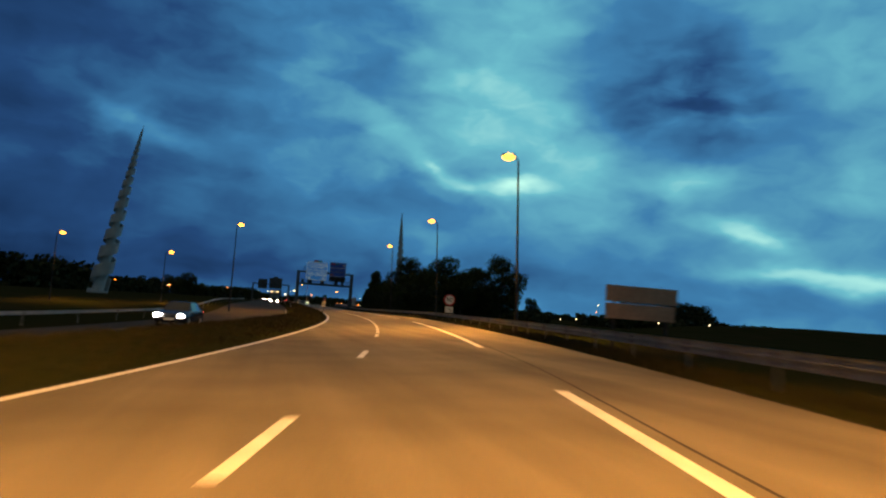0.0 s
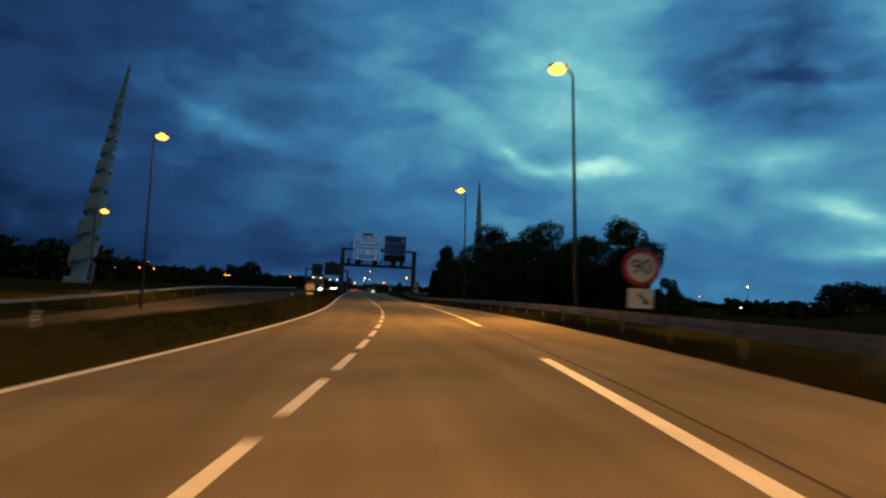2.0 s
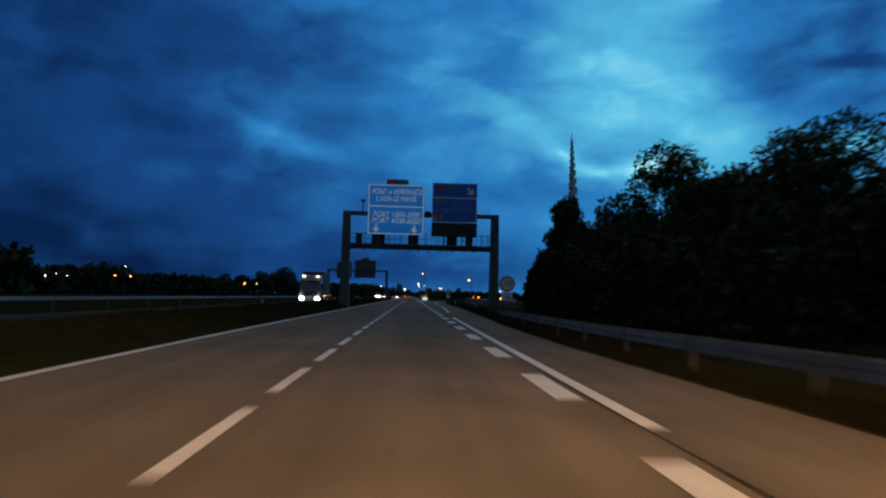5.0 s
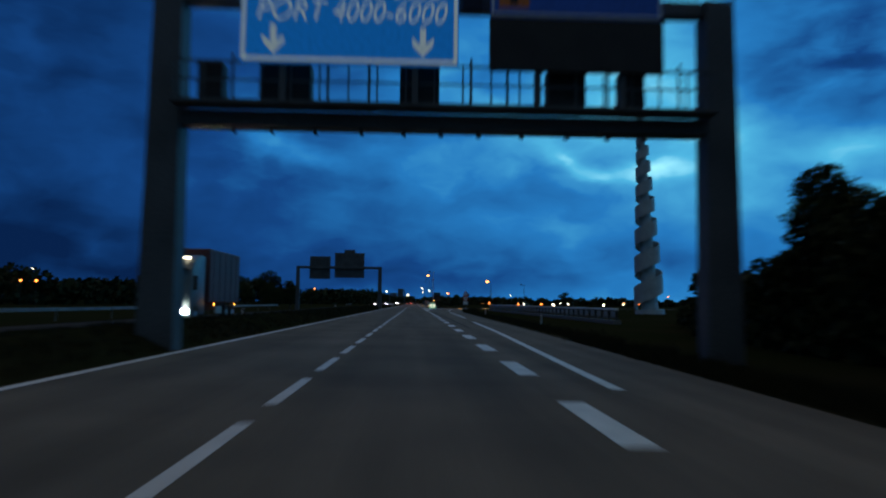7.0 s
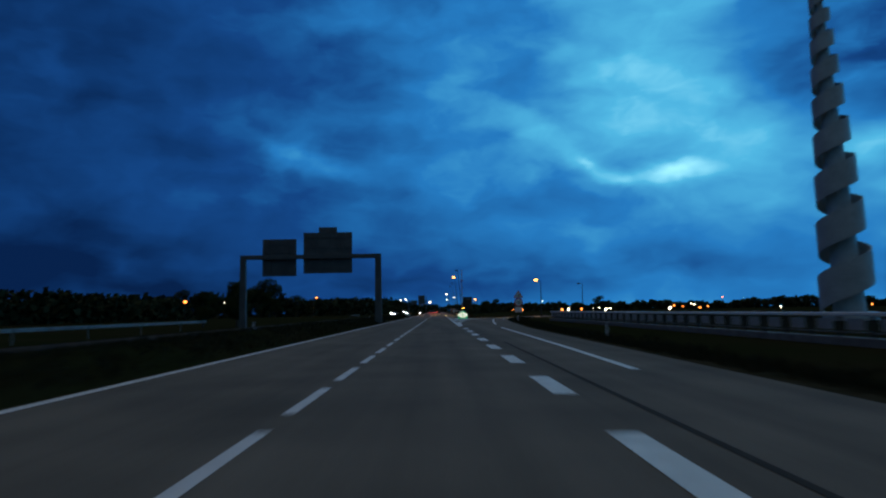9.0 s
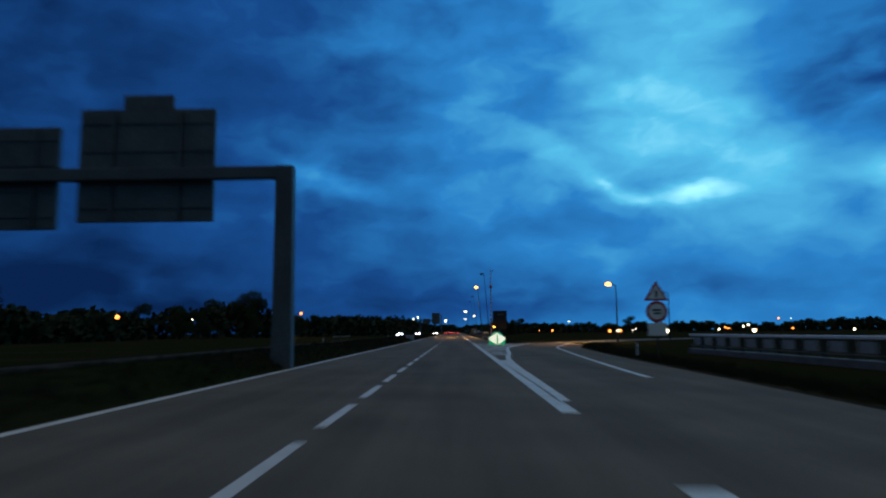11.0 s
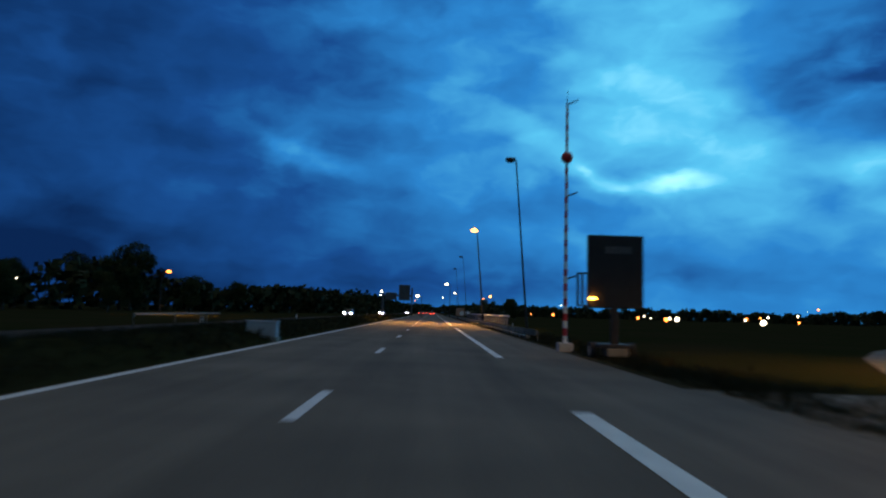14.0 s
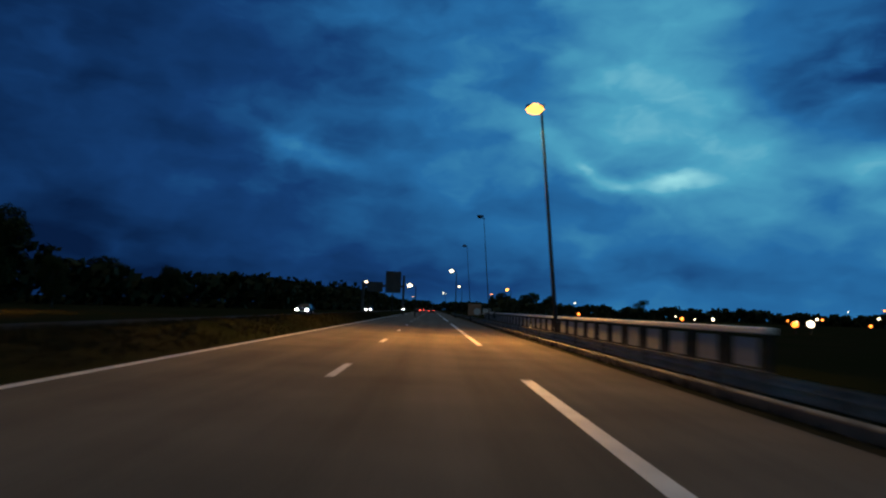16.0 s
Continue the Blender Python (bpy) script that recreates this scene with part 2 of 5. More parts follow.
CONCRETE = material("concrete", (0.24, 0.225, 0.19), 0.9, second=(0.16, 0.15, 0.125), scale=0.9, fine=25.0, bump=0.3)
TOWER = material("tower_paint", (0.44, 0.48, 0.49), 0.5, 0.1, second=(0.34, 0.37, 0.38), scale=0.5, fine=9.0, bump=0.05)
WHITE_BOX = material("white_cabinet", (0.36, 0.39, 0.41), 0.6, second=(0.28, 0.30, 0.32), scale=1.2, fine=15.0, bump=0.05)
BARK = material("bark", (0.085, 0.062, 0.045), 0.9, second=(0.05, 0.04, 0.03), scale=4.0, fine=30.0, bump=0.6)
LEAF = leafy("leaves", (0.026, 0.040, 0.012), (0.055, 0.062, 0.020))
FAR_LEAF = leafy("far_leaves", (0.020, 0.028, 0.011), (0.036, 0.042, 0.018))
BLADE = leafy("grass_blades", (0.015, 0.020, 0.007), (0.034, 0.028, 0.013))
TYRE = material("tyre", (0.02, 0.02, 0.02), 0.9, scale=8.0)
RIM = material("rim", (0.5, 0.5, 0.5), 0.35, 0.8, scale=6.0)
GLASS = material("car_glass", (0.015, 0.018, 0.02), 0.08, scale=2.0, bump=0.0)
CAR_GREY = material("car_paint_grey", (0.06, 0.065, 0.07), 0.25, 0.4, scale=1.0, bump=0.0)
CAR_DARK = material("car_paint_dark", (0.03, 0.035, 0.05), 0.25, 0.4, scale=1.0, bump=0.0)
CAB_WHITE = material("lorry_paint", (0.13, 0.17, 0.18), 0.35, scale=1.0, bump=0.0)
TARP = material("lorry_tarpaulin", (0.13, 0.040, 0.040), 0.6, second=(0.09, 0.03, 0.03), scale=0.8, fine=12.0)
SODIUM = glowing("sodium_lamp", (1.0, 0.32, 0.05), 5.0)
SODIUM_FAR = glowing("far_sodium_lamp", (1.0, 0.23, 0.03), 3.2)
WHITE_LAMP = glowing("white_lamp", (1.0, 0.82, 0.58), 4.0)
HEADLIGHT = glowing("headlight", (0.92, 0.97, 1.0), 120.0)
TAILLIGHT = glowing("taillight", (1.0, 0.06, 0.03), 5.0)
AMBER = glowing("amber_beacon", (1.0, 0.36, 0.04), 9.0)
# beacon plastic emits in place of the headlight it would reflect
BEAM_GLOW_GREEN = material("beacon_beam_glow_green", (0.0, 0.30, 0.15), 0.4, second=(0.0, 0.24, 0.12), scale=2.0, fine=12.0, bump=0.0, emit=0.35)
BEAM_GLOW_WHITE = material("beacon_beam_glow_white", (0.82, 0.83, 0.66), 0.4, second=(0.70, 0.76, 0.58), scale=1.5, fine=12.0, bump=0.0, emit=0.50)
# no lamp in the sign: emission stands in for headlights thrown back
BEAM_GLOW_BLUE = material("sign_beam_glow_blue", (0.004, 0.130, 0.46), 0.6, second=(0.004, 0.118, 0.42), scale=0.6, fine=8.0, bump=0.0, emit=0.26, spec=0.15)
BEAM_GLOW_LETTER = material("sign_beam_glow_white", (0.52, 0.64, 0.68), 0.5, second=(0.44, 0.56, 0.60), scale=1.5, fine=12.0, bump=0.0, emit=0.14)

# ---- building helpers ----


def part(name, bm, mat, parent=None, label="", smooth=False):
    me = bpy.data.meshes.new(name)
    bm.to_mesh(me)
    bm.free()
    me.materials.append(mat)
    if smooth:
        for f in me.polygons:
            f.use_smooth = True
    ob = new(name, me)
    ob.parent = parent
    if label:
        tagged(ob, label)
    return ob


def thing(name, m, label, category, group="", kind=""):
    ob = new(name)
    ob.empty_display_size = 0.2
    ob.matrix_world = m
    return tagged(ob, label, category, group, kind)


def add_box(bm, a, b, bevel=0.0):
    made = bmesh.ops.create_cube(bm, size=1.0)["verts"]
    for v in made:
        v.co = Vector(((a[i] + b[i]) / 2 + v.co[i] * (b[i] - a[i]) for i in range(3)))
    if bevel:
        edges = list({e for v in made for e in v.link_edges})
        bmesh.ops.bevel(bm, geom=edges, offset=bevel, segments=2, affect="EDGES", profile=0.5)
    return bm


def box(a, b, bevel=0.0):
    return add_box(bmesh.new(), a, b, bevel)


def add_tube(bm, a, b, r0, r1=None, n=10):
    """A capped, tapering round bar from a to b."""
    a, b = Vector(a), Vector(b)
    r1 = r0 if r1 is None else r1
    way = (b - a).normalized()
    turn = way.to_track_quat("Z", "Y").to_matrix()
    rings = []
    for c, r in ((a, r0), (b, r1)):
        rings.append([bm.verts.new(c + turn @ Vector((r * math.cos(2 * math.pi * k / n), r * math.sin(2 * math.pi * k / n), 0))) for k in range(n)])
    for k in range(n):
        bm.faces.new((rings[0][k], rings[0][(k + 1) % n], rings[1][(k + 1) % n], rings[1][k]))
    bm.faces.new(rings[0][::-1])
    bm.faces.new(rings[1])
    return bm


def tube(a, b, r0, r1=None, n=10):
    return add_tube(bmesh.new(), a, b, r0, r1, n)


def add_disc(bm, r, y0, y1, cx=0.0, cz=0.0, n=32):
    """A round plate in the xz plane, between y0 and y1."""
    return add_tube(bm, (cx, y0, cz), (cx, y1, cz), r, r, n)


def prism(points, y0, y1):
    """A flat plate in the xz plane with the outline given, between y0 and y1."""
    bm = bmesh.new()
    front = [bm.verts.new((x, y0, z)) for x, z in points]
    rear = [bm.verts.new((x, y1, z)) for x, z in points]
    n = len(points)
    bm.faces.new(front)
    bm.faces.new(rear[::-1])
    for k in range(n):
        bm.faces.new((front[k], rear[k], rear[(k + 1) % n], front[(k + 1) % n]))
    bmesh.ops.recalc_face_normals(bm, faces=bm.faces)
    return bm


def words(text, size, x, z, y, parent, mat, width=0.0, slant=0.0):
    """Lettering in the xz plane that faces -y."""
    cu = bpy.data.curves.new("lettering", "FONT")
    cu.body, cu.size, cu.extrude, cu.shear = text, size, 0.004, slant
    cu.align_x, cu.align_y = "CENTER", "CENTER"
    tmp = new("lettering", cu)
    dg = bpy.context.evaluated_depsgraph_get()
    me = bpy.data.meshes.new_from_object(tmp.evaluated_get(dg))
    bpy.data.objects.remove(tmp)
    xs = [v.co.x for v in me.vertices]
    k = width / (max(xs) - min(xs)) if width else 1.0
    for v in me.vertices:
        v.co = Vector((x + v.co.x * k, y - v.co.z, z + v.co.y))
    me.materials.clear()
    me.materials.append(mat)
    ob = new("lettering", me)
    ob.parent = parent
    return ob


def bank(s):
    k = min(1.0, max(0.0, (15.0 - s) / 80.0))
    return BANK * k * k * (3 - 2 * k)


def P(s, o, z=0.0):
    """A place by its distance s along the lane, its offset o to the right of it and its height over the road."""
    b = bank(s)
    o, z = o - b * z, z + b * min(12.0, max(-30.0, o))
    if s >= S_ARC:
        return Vector((o, s, z))
    a = (S_ARC - s) / R_ARC
    return Vector((-R_ARC + (R_ARC + o) * math.cos(a), S_ARC - (R_ARC + o) * math.sin(a), z))


def lane_place(x, y):
    """The distance along the lane and the offset from it of a place in the plan."""
    if y >= S_ARC:
        return y, x
    return S_ARC - math.atan2(S_ARC - y, x + R_ARC) * R_ARC, math.hypot(S_ARC - y, x + R_ARC) - R_ARC


def banked(x, y, z):
    s, o = lane_place(x, y)
    return P(s, o, z)


def heading(s):
    """The lane's bearing at s, in degrees clockwise from +y."""
    return math.degrees(max(0.0, S_ARC - s) / R_ARC)


def at_lane(s, o, z=0.0, turn=0.0):
    p = P(s, o, z)
    return pose(p.x, p.y, p.z, 0, 0, turn - heading(s))


def between(table, s):
    for (s0, a), (s1, b) in zip(table, table[1:]):
        if s <= s1:
            return a + (b - a) * max(0.0, (s - s0) / (s1 - s0))
    return table[-1][1]


def ribbon(s0, s1, left, right, lift, step=3.0, fall=CF):
    """A strip of surface along the lane; left and right give the offsets at s."""
    n = max(1, int(math.ceil((s1 - s0) / step)))
    bm = bmesh.new()
    rows = []
    for k in range(n + 1):
        s = s0 + (s1 - s0) * k / n
        a, b = left(s), right(s)
        rows.append((bm.verts.new(P(s, a, lift - fall * a)), bm.verts.new(P(s, b, lift - fall * b))))
    for (a, b), (c, d) in zip(rows, rows[1:]):
        bm.faces.new((a, b, d, c))
    return bm


# ---- ground and carriageways ----
EDGE = [(-300, 2.17), (-60, 2.2), (-20, 2.62), (5, 2.72), (28, 2.84), (45, 3.35), (66, 4.02), (84, 4.35), (106, 4.85), (134, 5.15),
        (152, 6.0), (168, 7.1), (186, 8.6), (190, 9.3), (198, 11.0), (204, 12.5), (212, 15.2)]
GORE = [(140, 2.2), (146, 2.3), (155, 2.45), (163, 2.75), (170, 3.4), (177, 3.8), (186, 4.5), (190, 5.2), (195, 6.1), (201, 7.2), (206, 8.5), (212, 10.6)]
SHOULDER = [(-300, 5.5), (-35, 5.5), (5, 4.67), (20, 4.8), (30, 5.2), (60, 6.0), (134, 7.2), (168, 9.1), (186, 10.6), (198, 13.0), (204, 14.5), (212, 17.4)]

def ground_height(x, y):
    """The plain is flat; beside the bend the ground follows the lean of the road and runs out level."""
    s, o = lane_place(x, y)
    k = min(1.0, max(0.0, (75.0 - abs(o)) / 40.0)) if x > -200 else 0.0
    return -0.16 + bank(s) * min(12.0, max(-30.0, o)) * k * k * (3 - 2 * k)


bm = bmesh.new()
xs = [-4000, -2000, -900, -400, -200] + list(range(-160, 90, 5)) + [150, 400, 900, 2000, 4000]
ys = [-3000, -1500, -700, -400] + list(range(-300, 30, 6)) + [60, 200, 500, 1000, 2000, 4500]
grid = [[bm.verts.new((x, y, ground_height(x, y))) for x in xs] for y in ys]
for a, b in zip(grid, grid[1:]):
    for k in range(len(xs) - 1):
        bm.faces.new((a[k], a[k + 1], b[k + 1], b[k]))
ground = tagged(part("ground", bm, GROUND), "rough dark grassland on both sides of the motorway", "ground", kind="structure")

road = tagged(part("road", ribbon(-300, 212, lambda s: -5.82, lambda s: between(SHOULDER, s), 0.0), ASPHALT),
              "grey worn asphalt carriageway with white lane markings", "road", kind="structure")
tagged(part("road_ahead", ribbon(212, 1600, lambda s: -5.82, lambda s: 4.9, 0.0, 12.0), ASPHALT), "grey asphalt carriageway running on to the horizon", "road", kind="structure")
tagged(part("road_opposite", ribbon(-300, 1600, lambda s: -20.2, lambda s: -10.2, 0.02, 6.0, -0.006), DARK_ASPHALT),
       "asphalt carriageway of the oncoming traffic", "road", kind="structure")
# the slip road bends away to the right past the gore
RAMP = [(10.6, 212, 17.4, 212), (13.6, 219, 20.6, 217), (18.0, 227, 25.2, 223.4), (24.0, 235.5, 31.0, 230), (32.0, 243.5, 38.0, 237), (44.0, 252.0, 49.0, 245), (60.0, 260, 64, 252.5), (90, 271, 93, 263)]
bm = bmesh.new()
rows = [(bm.verts.new((a, b, -0.015 * 10)), bm.verts.new((c, d, -0.015 * 10))) for a, b, c, d in RAMP]
for v in rows[0]:
    v.co.z = -CF * v.co.x
for (a, b), (c, d) in zip(rows, rows[1:]):
    bm.faces.new((a, b, d, c))
tagged(part("slip_road", bm, ASPHALT), "asphalt slip road bending away to the right", "road", kind="structure")
bm = ribbon(-300, 205, lambda s: between(SHOULDER, s), lambda s: between(SHOULDER, s) + 0.9, -0.012)
tagged(part("verge", bm, GRAVEL), "strip of grit and thin grass beside the asphalt", "verge", kind="structure")
# the central reserve: a grassy bank between the carriageways that hides most of the other one
HUMP = [(-10.3, 0.0), (-9.6, 0.30), (-8.6, 0.52), (-7.4, 0.54), (-6.5, 0.30), (-5.95, 0.04), (-5.78, -0.01)]


def hump(o):
    return between(HUMP, o) + 0.06


bm = bmesh.new()
rows = []
for k in range(230):
    s = -300 + 4.0 * k + (0 if k < 150 else (k - 150) * 8.0)
    row = []
    for j, (o, up) in enumerate(HUMP):
        p = P(s, o)
        row.append(bm.verts.new(P(s, o, hump(o) + (0.10 * noise.noise(p * 0.35) if 0 < j < 5 else 0.0))))
    rows.append(row)
for a, b in zip(rows, rows[1:]):
    for k in range(6):
        bm.faces.new((a[k], a[k + 1], b[k + 1], b[k]))
tagged(part("central_reserve", bm, GROUND, smooth=True), "low bank of dark grass between the two carriageways", "grass verge", kind="structure")
bm = ribbon(206, 700, lambda s: 4.9, lambda s: 6.0, -0.012, 8.0)
tagged(part("verge", bm, GRAVEL), "strip of grit and thin grass beside the asphalt", "verge", kind="structure")

# ---- road markings ----
LIFT = 0.006


def line(name, s0, s1, o, wide, step=3.0, label=""):
    off = o if callable(o) else (lambda s: o)
    part(name, ribbon(s0, s1, lambda s: off(s) - wide / 2, lambda s: off(s) + wide / 2, LIFT, step), PAINT, road, label)


for s0 in range(-300, 600, 60):
    line("edge_line", s0, s0 + 60, -5.63, 0.20)
for k in range(-23, 60):                       # lane line: long gaps, then short gaps before the exit, then long gaps again
    s = -1.53 + 13.0 * k
    if s < -105 or s > 192:
        line("lane_dash", s, s + 3.0, -1.75, 0.17, 3.0)
for k in range(-24, 45):
    s = -1.53 + 13.0 / 3 * k
    line("lane_dash", s, s + 3.0, -1.75, 0.17, 3.0)
for k in range(-3, 21):                        # broad dashes of the exit lane
    line("exit_dash", 0.5 + 6.5 * k, 3.5 + 6.5 * k, 2.22, 0.38, 3.0)
for k in range(-4, 4):                         # outer edge line, broken every 52 m
    line("outer_dash", -8 + 52 * k, 31 + 52 * k, lambda s: between(EDGE, s), 0.22, 3.0)
for s0 in (219.5, 272.5, 324.5, 376.5, 428.5):
    line("outer_dash", s0, s0 + 40, 2.02, 0.24)
line("gore_line", 139, 208, 2.02, 0.30)
part("gore_fill", ribbon(139, 160, lambda s: 2.12, lambda s: max(2.13, between(GORE, s) - 0.12), LIFT), PAINT, road)
line("gore_line", 141, 206, lambda s: between(GORE, s) , 0.26)
line("outer_dash", 188, 212, lambda s: between(EDGE, s), 0.20)


def chevron(a):
    """One V of the gore hatching, its tip towards the traffic; a: where its left arm starts."""
    bm = bmesh.new()
    l, r = 2.2, between(GORE, a) - 0.22
    mid, deep = l + (r - l) * 0.42, 2.45 + 0.4 * max(0.0, r - l - 0.7)
    pts = [(l, a - 1.35), (mid, a - deep), (r, a - 1.75), (r, a - 0.55), (mid, a - deep + 1.4), (l, a)]
    v = [bm.verts.new((x, y, LIFT - CF * x)) for x, y in pts]
    bm.faces.new((v[0], v[1], v[4], v[5]))
    bm.faces.new((v[1], v[2], v[3], v[4]))
    part("chevron", bm, PAINT, road)


for k in range(-1, 9):
    chevron(173.2 + 3.67 * k)
# dark sealed seam beside the outer lane
for s0, s1 in ((-150, -118), (-122, -60), (-62, 0), (70, 110)):
    o = (lambda s: 2.95) if s0 > 0 else (lambda s: 2.55 + 0.06 * math.sin(s * 0.3))
    part("tar_seam", ribbon(s0, s1, lambda s: o(s), lambda s: o(s) + (0.11 if s0 > 0 else 0.05), LIFT - 0.001), PATCH, road)

# ---- guard rails ----


def guard_rail(path, label, top=0.75, face=-1, spacing=4.0, blocks=True, wide=0.31, post_mat=None, beam_mat=None):
    """A W-beam on steel posts along the places in path; face: the side of the beam, -1 left of the way."""
    holder = thing("guard_rail", Matrix(), label, "guard rail", "guard rails along the motorway")
    shape = [(0.0, 0.0), (0.055, 0.035), (0.08, 0.09), (0.03, 0.13), (0.0, 0.155), (0.03, 0.18), (0.08, 0.22), (0.055, 0.275), (0.0, 0.31)]
    bm = bmesh.new()
    rows = []
    n = len(path)
    for i, p in enumerate(path):
        way = (path[min(i + 1, n - 1)] - path[max(i - 1, 0)])
        way.z = 0
        way.normalize()
        out = Vector((-way.y, way.x, 0)) * (-face)
        drop = 0.0
        rows.append([bm.verts.new(p + out * -d + Vector((0, 0, top - wide + z * wide / 0.31 - drop))) for d, z in shape])
    for a, b in zip(rows, rows[1:]):
        for k in range(len(shape) - 1):
            bm.faces.new((a[k], a[k + 1], b[k + 1], b[k]))
    bmesh.ops.solidify(bm, geom=bm.faces, thickness=0.004)
    part("beam", bm, beam_mat or STEEL, holder, "ribbed galvanised beam", True)
    gone = 0.0
    post_mesh = None
    for a, b in zip(path, path[1:]):
        length = (b - a).length
        while gone < length:
            p = a.lerp(b, gone / length)
            way = (b - a).normalized()
            if post_mesh is None:
                pb = box((-0.025, -0.035, -0.4), (0.025, 0.035, top - 0.05), 0.006)
                if blocks:
                    add_box(pb, (-0.10, -0.07, top - 0.28), (-0.03, 0.07, top - 0.06))
                ob = part("post", pb, post_mat or POST_STEEL, holder)
                post_mesh = ob.data
            else:
                ob = new("post", post_mesh)
                ob.parent = holder
            side = Vector((way.y, -way.x, 0)) * 0.12 * (-face)
            ob.matrix_local = pose(p.x + side.x, p.y + side.y, p.z, 0, 0, math.degrees(math.atan2(way.y, way.x)) - 90 + (0 if face < 0 else 180))
            gone += spacing
        gone -= length
    return holder


guard_rail([P(s, between([(-200, 5.98), (-35, 5.98), (5, 5.35), (30, 5.5)], s), between([(-200, -0.08), (-35, -0.08), (5, -0.16), (40, -0.16)], s)) for s in np.arange(-180, 29, 4.0)],
           "galvanised steel guard rail on the outer verge, weeds at its foot", 0.82)
guard_rail([Vector((5.15 + max(0, (246 - y)) * 0.012, y, -0.07)) for y in np.arange(234, 420, 4.0)], "galvanised steel guard rail beside the hard strip past the exit", 0.62)
guard_rail([P(s, -22.5, -0.1) for s in np.arange(-220, 149, 8.0)], "long pale guard rail behind the oncoming carriageway", 0.86, 1, 8.0, wide=0.22, beam_mat=PALE_STEEL)
guard_rail([P(s, -21.3, -0.1) for s in np.arange(248, 270, 4.0)], "short pale piece of guard rail behind the oncoming carriageway", 0.80, 1, 8.0, wide=0.14, beam_mat=PALE_STEEL)

# concrete plinth under the rail past the exit, and the parapet of the bridge next to it
bm = bmesh.new()
for k in range(24):
    add_box(bm, (5.36, 238 + 4 * k, -0.2), (5.62, 241.97 + 4 * k, 0.10), 0.03)
tagged(part("concrete_kerb", bm, CONCRETE), "low stained concrete plinth under the guard rail", "plinth", kind="structure")


def bridge_parapet(x, y0, count, top, sheet, label):
    """A steel parapet along the road: posts every two metres, sheet panels between them and a wide top rail."""
    holder = thing("bridge_parapet", pose(x, y0, -0.16), label, "parapet", "parapets beside the road")
    long = 2.0 * count
    part("handrail", box((-0.10, 0, top - 0.14), (0.10, long, top), 0.03), SIGN_WHITE, holder, "wide pale top rail")
    part("bottom_rail", box((-0.05, 0, 0.44), (0.05, long, 0.50), 0.01), POST_STEEL, holder)
    part("edge_beam", box((-0.25, 0, -0.1), (0.30, long, 0.30), 0.03), POST_STEEL, holder, "dark stained concrete edge beam")
    post = part("parapet_post", box((-0.06, -0.07, 0.30), (0.06, 0.07, top - 0.13), 0.012), POLE, holder)
    panel = part("infill_panel", box((-0.02, -0.55, 0.55), (0.02, 0.55, top - 0.22), 0.01), sheet, holder, "pale sheet panel")
    post.location.y, panel.location.y = 0.1, 1.1
    for k in range(1, count):
        for first, shift in ((post, 0.1), (panel, 1.1)):
            ob = new(first.name.split(".")[0], first.data)
            ob.parent, ob.location = holder, (0, 2.0 * k + shift - (0.2 if shift > 1 and k == count - 1 else 0.0), 0)
    return holder


bridge_parapet(6.7, 259, 36, 1.36, WHITE_BOX, "pale steel parapet with infill panels on a dark concrete edge")
bridge_parapet(15.2, 84, 44, 1.20, STEEL, "long steel parapet with dull panels beyond the exit lane")

